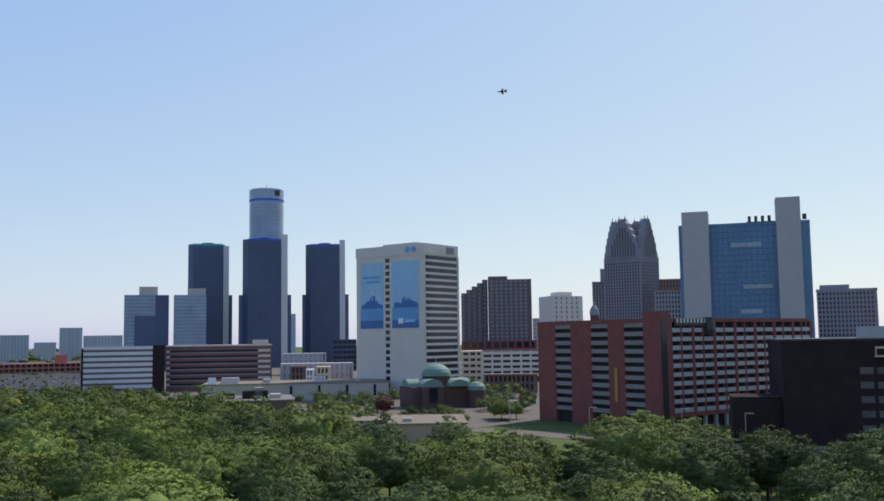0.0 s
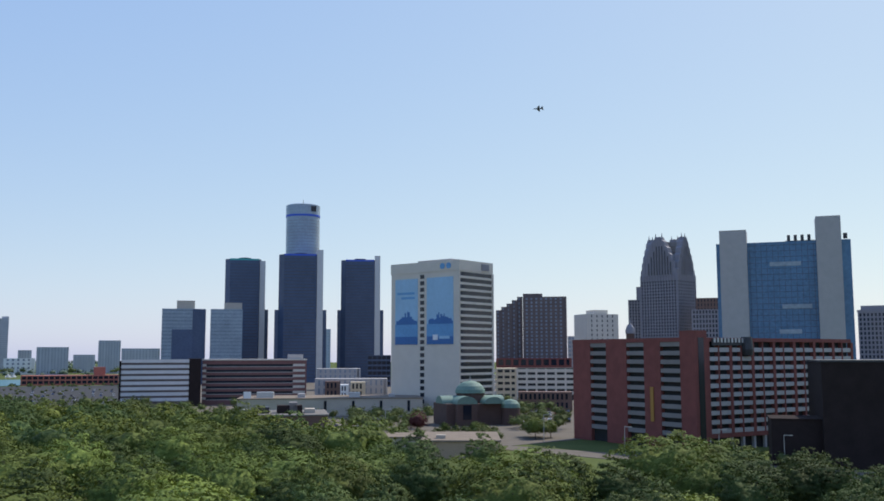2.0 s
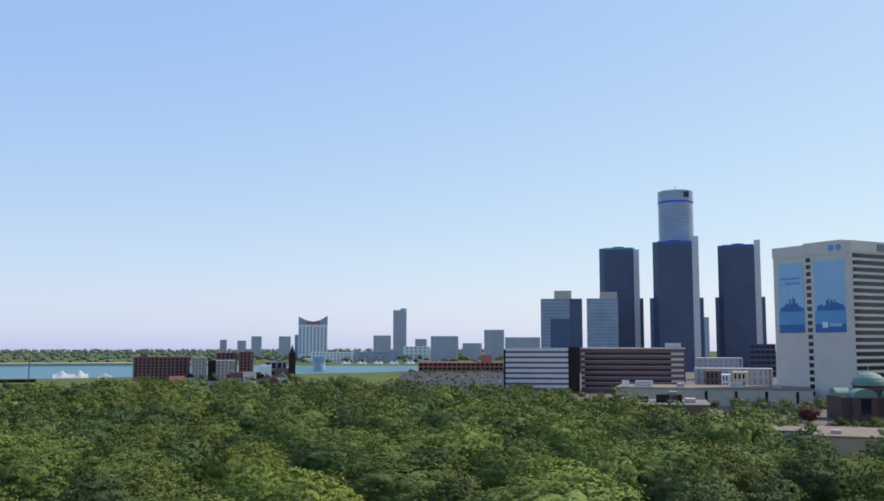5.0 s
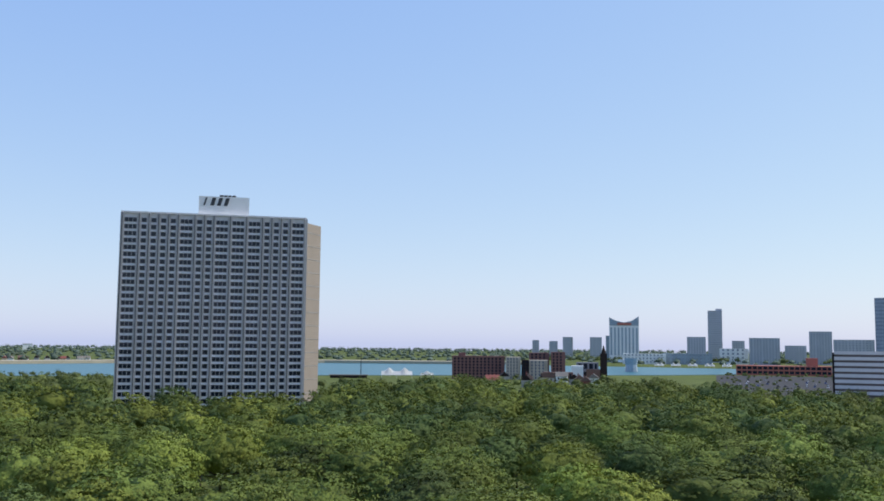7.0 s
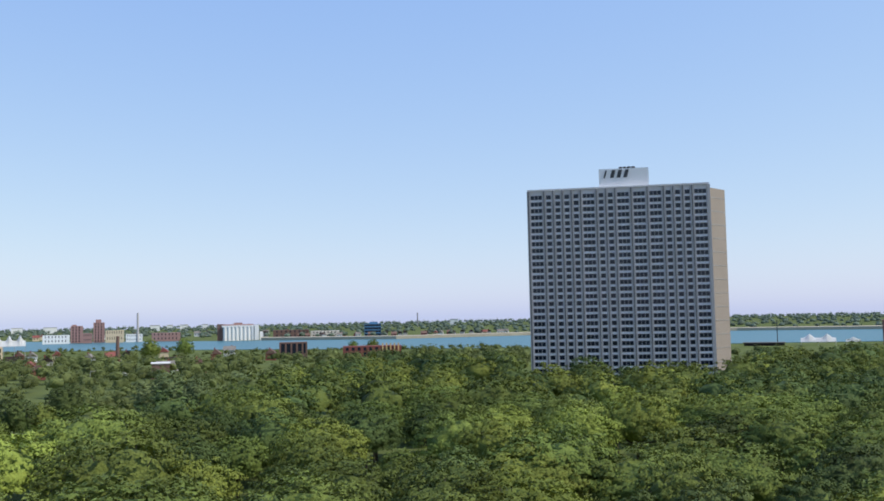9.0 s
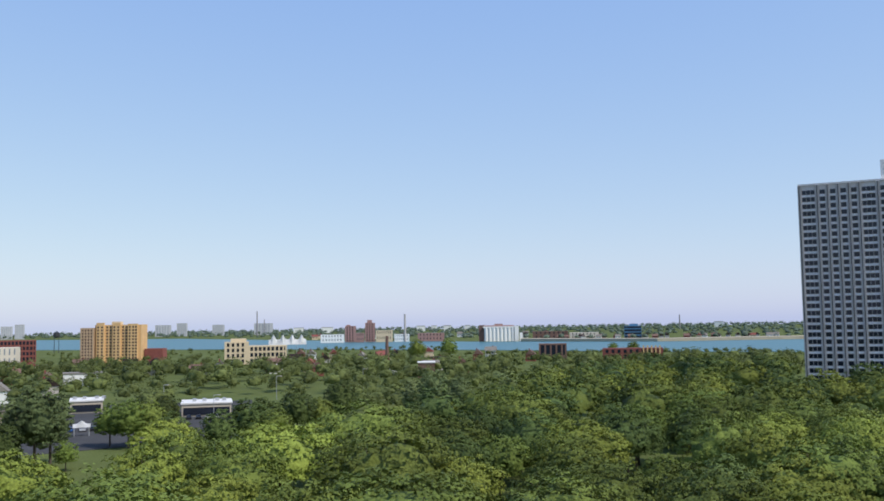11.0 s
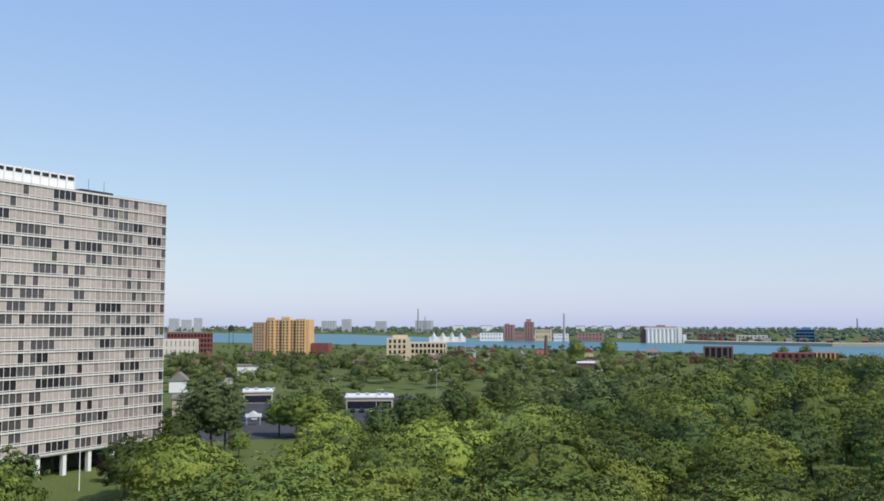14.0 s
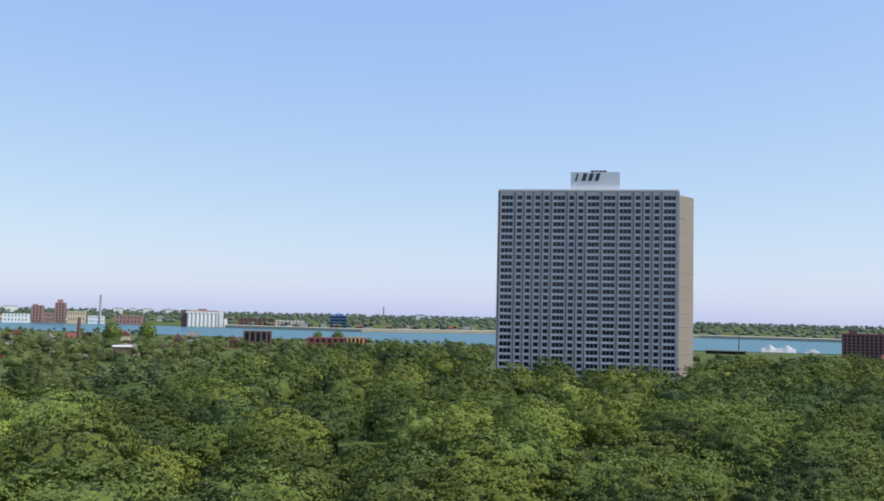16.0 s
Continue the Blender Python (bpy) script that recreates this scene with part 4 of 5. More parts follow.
mast("chimney", "slim white banded chimney", 84.96, 1640, rise(1640, 0.55), 2.2, CONCRETE, category="chimney")
mast("chimney", "thin dark industrial chimney", 93.72, 2900, rise(2900, 0.84), 2.2, STONE, category="chimney")
mast("radio_mast", "slim far radio mast", 93.3, 2900, rise(2900, 0.35), 1.6, STONE)
mast("radio_mast", "slim grey far mast", 68.7, 3000, rise(3000, 0.25), 2.4, STONE)
wt2 = site("water_tower", "old steel water tower on legs", "water tower", 104.76, 1350)
part("tank", lathe(bmesh.new(), [(1, 20), (4.2, 21.5), (4.2, 26), (0.4, 28.5)], 14), METAL_DARK, wt2)
f = part("leg", lathe(bmesh.new(), [(0.4, 0), (0.3, 21)], 6, -2.8, -2.8), METAL_DARK, wt2)
for x, y in ((5.6, 0), (0, 5.6), (5.6, 5.6)):
    again(f, x, y)

# brick apartments by the shore
block("riverside_apartments", "brown brick apartment block with balconies", 42.4, 39.25, 900, -0.72, 20, BRICK_DULL, GLASS_DARK, 7, 14, pier=0.5, cap=0.6, crown=(0.12, 0.25, 3))
block("riverside_apartments", "grey brown apartment block", 39.2, 38.3, 890, -0.72, 20, CONCRETE_WARM, GLASS_NAVY, 7, 5, pier=0.6)
block("riverside_apartments", "dark glazed stair block", 38.25, 37.8, 888, -0.9, 20, BRICK_DARK, GLASS_DARK, 6, 2)
block("riverside_apartments", "grey brown apartment block", 37.8, 36.7, 890, -0.9, 20, CONCRETE_WARM, GLASS_NAVY, 6, 5, pier=0.6)
block("riverside_apartments", "red brown brick apartment block", 37.8, 36.6, 1000, -0.45, 20, BRICK_DULL, GLASS_DARK, 8, 5, pier=0.5)
block("riverside_apartments", "red brown brick apartment block", 36.5, 35.65, 980, -0.40, 20, BRICK_DULL, GLASS_DARK, 8, 4, pier=0.5)
sp = site("church_tower", "dark stone church tower with pinnacles", "church tower", 33.4, 900)
part("tower", slab(-3.2, 3.2, 0, 6.4, 0, rise(900, -0.45)), BRICK_DARK, sp)
part("spire", lathe(bmesh.new(), [(2.2, rise(900, -0.45)), (1.6, rise(900, -0.3)), (0.2, rise(900, 0.02))], 8, 0, 3.2), BRICK_DARK, sp)
part("nave", slab(-16, -3.2, 1, 12, 0, 10), BRICK_BROWN, sp)
block("shore_hall", "white gabled shore hall", 35.3, 34.6, 880, -1.2, 14, WHITE, GLASS_DARK, 0, 1)
block("shore_hall", "long grey stone shore hall", 35.0, 33.7, 905, -1.0, 14, STONE, GLASS_DARK, 2, 4)
block("shore_hall", "low tan shore building", 37.0, 35.2, 850, -1.6, 14, BRICK_BROWN, GLASS_DARK, 1, 6)
rw = block("red_warehouse", "long red steel and brick hall", 25.9, 20.8, 1150, -1.05, 30, RED_STEEL, GLASS_DARK, 2, 18, pier=0.2, crown=(0.74, 0.86, 9))

# ---- across the river ----
cz = site("casino_hotel", "white hotel tower with a swept roof and red sign", "hotel", 32.2, 1900)
CW = 1900 * math.tan(radians(0.86))
ht = rise(1900, 1.2)
part("wall", slab(-CW, CW, 0, 26, 0, ht), WHITE, cz)
part("swept_roof", prism(bmesh.new(), [(-CW, -0.5), (CW, -0.5), (CW, 8), (-CW, 8)], ht, ht + 4), GLASS_PALE, cz)
bm = bmesh.new()
top = [(-CW, 16), (-CW * 0.5, 9), (0, 6), (CW * 0.5, 9), (CW, 18)]
lo = [bm.verts.new((x, 0, ht + 4)) for x, z in top]
hi = [bm.verts.new((x, 0, ht + z)) for x, z in top]
lo2 = [bm.verts.new((x, 6, ht + 4)) for x, z in top]
hi2 = [bm.verts.new((x, 6, ht + z)) for x, z in top]
for i in range(4):
    for q in ((lo[i], lo[i + 1], hi[i + 1], hi[i]), (hi[i], hi[i + 1], hi2[i + 1], hi2[i]), (lo2[i + 1], lo2[i], hi2[i], hi2[i + 1])):
        bm.faces.new(q)
part("roof_sail", bm, GLASS_PALE, cz)
part("sign", slab(-CW * 0.45, CW * 0.5, -1, -0.6, ht + 0.5, ht + 5.5), RED_STEEL, cz)
f = part("window_column", slab(-1.6, 1.6, -0.3, 0.1, 14, ht - 4), GLASS_PALE, cz)
f.location.x = -CW + 4
for k in range(1, 8):
    again(f, x=k * (2 * CW - 8) / 7)
part("side_wing", slab(-CW - 7, -CW, 6, 24, 0, ht - 20), GLASS_PALE, cz)
# The haze across the water is painted through these pale colours.
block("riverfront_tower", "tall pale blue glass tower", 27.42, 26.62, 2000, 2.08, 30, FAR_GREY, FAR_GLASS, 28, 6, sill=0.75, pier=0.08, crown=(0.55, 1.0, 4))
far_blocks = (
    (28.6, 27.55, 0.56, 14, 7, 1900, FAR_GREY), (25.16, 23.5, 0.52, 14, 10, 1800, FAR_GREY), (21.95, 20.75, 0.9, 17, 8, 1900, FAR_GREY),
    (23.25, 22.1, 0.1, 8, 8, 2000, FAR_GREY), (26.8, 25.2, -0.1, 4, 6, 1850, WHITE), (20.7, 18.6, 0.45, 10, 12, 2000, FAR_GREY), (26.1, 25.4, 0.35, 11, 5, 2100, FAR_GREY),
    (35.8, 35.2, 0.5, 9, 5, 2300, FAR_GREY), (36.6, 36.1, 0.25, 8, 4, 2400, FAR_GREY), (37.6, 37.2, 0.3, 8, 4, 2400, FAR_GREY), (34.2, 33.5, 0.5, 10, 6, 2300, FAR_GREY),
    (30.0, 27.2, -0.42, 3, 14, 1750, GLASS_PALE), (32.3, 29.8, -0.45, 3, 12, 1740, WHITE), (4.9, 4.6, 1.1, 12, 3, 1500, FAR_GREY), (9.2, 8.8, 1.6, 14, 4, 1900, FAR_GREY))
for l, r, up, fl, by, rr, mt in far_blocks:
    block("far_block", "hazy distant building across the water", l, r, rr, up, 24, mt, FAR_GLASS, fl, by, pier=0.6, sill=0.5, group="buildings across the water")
for i in range(5):
    tent("shore_tent", "white event tent on the far quay", 30.2 - i * 0.95, 1470, 14, 2, 3, 8)
fn = site("glass_pavilion", "pale glass waterside pavilion", "pavilion", 31.8, 1200)
part("body", lathe(bmesh.new(), [(8, 0), (7, 9), (8.5, 17)], 10), GLASS_PALE, fn)
part("canopy", slab(-16, 4, 4, 14, 12, 15), WHITE, fn)

si = site("grain_silo", "white grain silos under a red brick headhouse", "silo", 79.2, 1560)
SW = 1560 * math.tan(radians(1.25))
sh = rise(1560, -0.38)
f = part("silo", lathe(bmesh.new(), [(3.2, 0), (3.2, sh)], 16, 0, 4), WHITE, si)
f.location.x = -SW + 10
for k in range(1, 9):
    again(f, x=k * 6.2)
part("headhouse", slab(-SW - 2, SW * 0.62, 8, 16, sh - 6, sh + 4.5), BRICK_HAZED, si)
part("gallery", slab(-SW + 5, SW * 0.75, 1, 9, sh, sh + 2.6), WHITE, si)
part("lift_tower", slab(SW * 0.66, SW * 0.86, 0, 8, 0, sh + 3), WHITE, si)
part("lift_tower", slab(SW * 0.9, SW * 1.05, 2, 8, 0, sh - 8), WHITE, si)
part("stack_house", slab(-SW - 2, -SW + 7, 6, 18, 0, sh + 5), BRICK_BROWN, si)
part("roof_box", slab(-SW * 0.3, SW * 0.1, 9, 14, sh + 4.5, sh + 7), BRICK_HAZED, si)
m1 = block("mill", "red brick riverside mill", 88.55, 87.9, 1680, -0.12, 20, BRICK_HAZED, GLASS_DARK, 6, 4, pier=0.6, crown=(0.1, 0.5, 2))
block("mill", "red brick riverside mill tower", 87.35, 86.75, 1680, 0.05, 20, BRICK_HAZED, GLASS_DARK, 7, 4, pier=0.6, crown=(0.2, 0.7, 5))
mill_rows = ((90.0, 88.6, -0.62, WHITE), (87.9, 87.4, -0.55, BRICK_HAZED), (86.7, 85.7, -0.42, CREAM), (85.6, 84.7, -0.66, WHITE), (84.2, 82.6, -0.62, BRICK_HAZED), (77.3, 75.2, -0.62, BRICK_BROWN), (75.1, 73.4, -0.72, CONCRETE_PALE))
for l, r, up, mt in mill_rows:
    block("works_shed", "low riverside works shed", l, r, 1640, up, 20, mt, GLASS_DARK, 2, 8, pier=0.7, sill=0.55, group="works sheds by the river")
block("blue_offices", "low blue glass office block", 71.9, 70.9, 1620, -0.35, 20, GLASS_BLUE, GLASS_DARK, 4, 6, pier=0.1, crown=(0.3, 0.8, 3))
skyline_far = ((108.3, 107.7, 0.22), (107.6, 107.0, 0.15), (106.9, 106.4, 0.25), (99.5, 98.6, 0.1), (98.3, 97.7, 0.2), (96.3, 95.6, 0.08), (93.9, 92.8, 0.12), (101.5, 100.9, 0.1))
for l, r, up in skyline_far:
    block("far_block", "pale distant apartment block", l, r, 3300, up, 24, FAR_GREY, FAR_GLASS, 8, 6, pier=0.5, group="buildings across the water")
for i, (b0, wd2) in enumerate(((89.6, 22), (84.0, 16), (83.2, 10), (82.4, 14), (66.5, 16), (91.3, 18), (81.2, 10))):
    ws = site("white_shed", "long white shed beyond the woods", "warehouse", b0, 3600, group="white sheds")
    part("wall", slab(-wd2, wd2, 0, 20, 0, 20), WHITE, ws)
    part("roof", slab(-wd2 - 1, wd2 + 1, -1, 21, 20, 21.5), ROOF_PALE, ws)
bi = block("low_works", "long brick works on the near shore with chimneys", 73.2, 69.7, 780, -1.68, 16, BRICK_RED, GLASS_DARK, 2, 10, pier=0.5)
f = part("buttress", slab(0, 1.2, -0.8, 0, 0, 11.2), BRICK_ORANGE, bi)
f.location.x = 8
for k in range(1, 5):
    again(f, x=k * 3.2)
block("low_works", "brown brick shed on the near shore", 76.95, 75.3, 780, -1.36, 16, BRICK_BROWN, GLASS_DARK, 1, 5)
mast("brick_chimney", "square brown brick chimney", 86.05, 760, rise(760, -0.75), 1.6, BRICK_BROWN, category="chimney")
block("factory", "red brick factory with long rows of windows", 108.4, 105.8, 1000, -0.62, 26, BRICK_RED, GLASS_DARK, 4, 14, pier=0.3)
block("factory", "white flat roofed factory", 108.6, 106.6, 880, -1.0, 22, CONCRETE_PALE, FAR_GLASS, 2, 8, pier=0.7)

# shops below the glass slab
for l, r, rr in ((98.0, 95.2, 352), (104.0, 102.3, 385)):
    st, w = low_hall(l, r, rr, 4.4, 16, CONCRETE_WARM, ROOF_WHITE, "row of low shops with a pale flat roof")
    part("shop_front", slab(-w / 2 + 0.6, w / 2 - 0.6, -0.2, 0.1, 0.6, 3.2), GLASS_DARK, st)
    for xx in (-5, -1.5, 3, 5.5):
        part("roof_unit", slab(xx, xx + 1.4, 6, 7.6, 4.9, 5.9), METAL_GREY, st)
low_hall(108.0, 106.0, 335, 6.0, 20, CONCRETE_WARM, ROOFING, "tan low building behind trees")
low_hall(104.4, 102.2, 560, 7.0, 16, WHITE, ROOFING, "white walled hall with a grey roof")
low_hall(84.2, 83.2, 560, 8.5, 16, BRICK_BROWN, ROOF_WHITE, "brown hall with a pale stepped roof")
low_hall(93.0, 91.6, 640, 5.5, 14, WHITE, ROOF_WHITE, "long white low building")


def house_kind(label, wall, roof):
    h = new("house")
    tagged(h, label, "house", "houses among the trees")
    part("wall", slab(-5, 5, -4, 4, 0, 5.6), wall, h)
    b = bmesh.new()
    v = [b.verts.new(c) for c in ((-5.5, -4.6, 5.4), (5.5, -4.6, 5.4), (5.5, 4.6, 5.4), (-5.5, 4.6, 5.4), (-5.5, 0, 9.2), (5.5, 0, 9.2))]
    for q in ((0, 1, 5, 4), (2, 3, 4, 5), (0, 4, 3), (1, 2, 5), (3, 2, 1, 0)):
        b.faces.new([v[i] for i in q])
    part("roof", b, roof, h)
    f = part("window", slab(-3.4, -2.0, -4.1, -3.9, 2.6, 4.4), GLASS_DARK, h)
    again(f, x=4.8)
    part("chimney", slab(1.5, 2.3, 0.8, 1.6, 7.5, 10.2), BRICK_RED, h)
    return h


rnd = random.Random(3)
HOUSES = [house_kind("white clapboard house with a grey roof", WHITE, ROOFING), house_kind("red brick house with a brown roof", BRICK_RED, BRICK_BROWN), house_kind("cream house with a red tiled roof", CREAM, BRICK_RED), house_kind("grey house with a dark roof", CONCRETE, BRICK_DARK)]
placed = set()


def houses(n, b0, b1, r0, r1, s=1.0):
    for i in range(n):
        k = rnd.randrange(4)
        b, r = rnd.uniform(b0, b1), rnd.uniform(r0, r1)
        p = plan_point(b, r)
        m = pose(p.x, p.y, 0, 0, 0, b + rnd.choice((0, 90)) + rnd.uniform(-12, 12)) @ Matrix.Diagonal((s, s, s, 1))
        if k in placed:
            copy_thing(HOUSES[k], m)
        else:
            placed.add(k)
            HOUSES[k].matrix_basis = m


houses(26, 76, 100, 560, 900)
houses(8, 100, 108, 450, 800)
houses(60, 50, 76, 1585, 1680, 0.9)
houses(16, 76, 92, 1750, 2150, 1.2)
houses(10, 33, 40, 700, 860)


# ---- cars and street things ----
def car_kind(label, paint):
    c = new("car")
    tagged(c, label, "car", "parked cars")
    b = bmesh.new()
    prof = [(-2.2, 0.35), (2.2, 0.35), (2.25, 0.75), (1.1, 0.92), (0.95, 0.95), (-1.7, 0.95), (-2.2, 0.85)]
    l = [b.verts.new((x, -0.88, z)) for x, z in prof]
    r = [b.verts.new((x, 0.88, z)) for x, z in prof]
    b.faces.new(l)
    b.faces.new(r[::-1])
    for i in range(len(prof)):
        j = (i + 1) % len(prof)
        b.faces.new((l[j], l[i], r[i], r[j]))
    bmesh.ops.recalc_face_normals(b, faces=b.faces[:])
    part("body", b, paint, c)
    b = bmesh.new()
    v = [b.verts.new(q) for q in ((-1.7, -0.8, 0.95), (1.0, -0.8, 0.95), (1.0, 0.8, 0.95), (-1.7, 0.8, 0.95), (-1.2, -0.66, 1.45), (0.3, -0.66, 1.45), (0.3, 0.66, 1.45), (-1.2, 0.66, 1.45))]
    for q in ((4, 5, 6, 7), (0, 1, 5, 4), (1, 2, 6, 5), (2, 3, 7, 6), (3, 0, 4, 7)):
        b.faces.new([v[i] for i in q])
    part("cabin_glass", b, GLASS_DARK, c)
    part("roof_panel", slab(-1.15, 0.25, -0.62, 0.62, 1.45, 1.49), paint, c)
    w = bmesh.new()
    bmesh.ops.create_cone(w, cap_ends=True, segments=10, radius1=0.33, radius2=0.33, depth=0.22)
    bmesh.ops.rotate(w, verts=w.verts, matrix=Matrix.Rotation(radians(90), 3, "X"))
    t = part("wheel", w, METAL_DARK, c)
    t.location = (-1.4, -0.82, 0.33)
    for x, y in ((2.75, 0), (0, 1.64), (2.75, 1.64)):
        again(t, x, y)
    return c


PAINTS = [("white car parked on the lot", (0.75, 0.75, 0.75)), ("silver car parked on the lot", (0.45, 0.46, 0.48)), ("black car parked on the lot", (0.02, 0.02, 0.022)), ("dark red car parked on the lot", (0.28, 0.03, 0.03)), ("blue car parked on the lot", (0.04, 0.10, 0.28))]
CARS = [car_kind(l, surface("car_paint", c, 0.3, vary=0.03)) for l, c in PAINTS]
parked = set()


def park(b, r, z, turn=0.0):
    k = rnd.choice((0, 0, 1, 1, 2, 2, 3, 4))
    p = plan_point(b, r)
    m = pose(p.x, p.y, z, 0, 0, b + 90 + turn + rnd.uniform(-3, 3))
    if k in parked:
        copy_thing(CARS[k], m)
    else:
        parked.add(k)
        CARS[k].matrix_basis = m


for row in range(6):
    for i in range(9):
        if rnd.random() < 0.75:
            park(-2.4 - i * 0.37, 465 + row * 16, 0.12)
for row in range(2):
    for i in range(7):
        if rnd.random() < 0.6:
            park(8.4 - i * 0.62, 412 + row * 22, 0.12)
for row in range(8):
    for i in range(10):
        if rnd.random() < 0.8:
            park(25.8 - i * 0.52 + rnd.uniform(-0.1, 0.1), 640 + row * 45, 0.14)
for i in range(5):
    park(103.9 - i * 0.55, 318, 0.13)
for i in range(5):
    park(97.6 - i * 0.55, 342, 0.13)
for i in range(4):
    park(-11.2 - i * 1.1, 309, 0.16, 80)


def street_lamp(bearing, reach, height=9.0, turn=0.0):
    b = site("street_lamp", "slim grey street lamp with a curved arm", "street lamp", bearing, reach, turn, "street lamps")
    part("pole", lathe(bmesh.new(), [(0.14, 0), (0.08, height)], 8), METAL_GREY, b)
    arm = part("arm", prism(bmesh.new(), [(0, -0.06), (1.9, -0.06), (1.9, 0.06), (0, 0.06)], height - 0.1, height + 0.1), METAL_GREY, b)
    part("lamp_head", slab(1.5, 2.4, -0.18, 0.18, height - 0.12, height + 0.06), CONCRETE_PALE, arm)


for b, r, h in ((-8.6, 318, 9), (-13.9, 312, 9), (-11.0, 300, 8), (-17.4, 296, 9), (99.0, 395, 9), (96.2, 330, 9), (-3.9, 362, 10), (92.6, 420, 10), (87.5, 470, 10), (82.0, 300, 9), (5.5, 420, 9)):
    street_lamp(b, r, h)
fp = site("flagpole", "plain white flagpole on a lawn", "flagpole", 112.9, 196)
part("pole", lathe(bmesh.new(), [(0.11, 0), (0.06, 10.5)], 8), WHITE, fp)
part("ball", lathe(bmesh.new(), [(0.04, 10.5), (0.12, 10.6), (0.03, 10.75)], 8), METAL_GREY, fp)


# ---- two jets in the sky ----
def jet(x, y, z, turn, bank):
    j = new("fighter_jet")
    j.matrix_basis = pose(x, y, z, bank, 0, turn)
    tagged(j, "small dark grey fighter jet in level flight", "aircraft", "pair of jets")
    b = bmesh.new()
    rings = []
    for px, r in ((8.5, 0.05), (6.0, 0.55), (3.0, 0.9), (-2, 1.0), (-6.5, 0.85), (-8.0, 0.6)):
        rings.append([b.verts.new((px, r * 1.2 * math.cos(k * math.pi / 5), r * 0.8 * math.sin(k * math.pi / 5))) for k in range(10)])
    for p, q in zip(rings, rings[1:]):
        for k in range(10):
            b.faces.new((p[k], p[(k + 1) % 10], q[(k + 1) % 10], q[k]))
    b.faces.new(rings[0])
    b.faces.new(rings[-1][::-1])
    part("fuselage", b, STONE_JET, j)
    for sgn in (-1, 1):
        w = [(1.8, 0.8 * sgn), (-2.6, 0.8 * sgn), (-2.8, 5.8 * sgn), (-1.2, 5.8 * sgn)]
        part("wing", prism(bmesh.new(), w if sgn < 0 else w[::-1], -0.1, 0.1), STONE_JET, j)
        w = [(-5.0, 0.8 * sgn), (-7.6, 0.8 * sgn), (-8.6, 3.2 * sgn), (-7.4, 3.2 * sgn)]
        part("tailplane", prism(bmesh.new(), w if sgn < 0 else w[::-1], -0.08, 0.08), STONE_JET, j)
        f = bmesh.new()
        v = [f.verts.new((px, sgn * (0.9 + lean), pz)) for px, lean, pz in ((-3.6, 0, 0.6), (-6.4, 0, 0.6), (-7.4, 0.7, 3.4), (-6.2, 0.7, 3.4))]
        v2 = [f.verts.new(q.co + Vector((0, 0.12, 0))) for q in v]
        f.faces.new(v)
        f.faces.new(v2[::-1])
        for k in range(4):
            f.faces.new((v[k], v2[k], v2[(k + 1) % 4], v[(k + 1) % 4]))
        part("fin", f, STONE_JET, j)
    part("canopy", lathe(bmesh.new(), [(0.35, 0.5), (0.4, 0.8), (0.05, 1.15)], 10, 4.2, 0), GLASS_DARK, j)


STONE_JET = surface("jet_grey", (0.10, 0.11, 0.13), 0.6)
jp = plan_point(-3.8, 1450) + Vector((0, 0, EYE + 1450 * math.tan(radians(14.75))))
jet(jp.x, jp.y, jp.z, 172, 38)

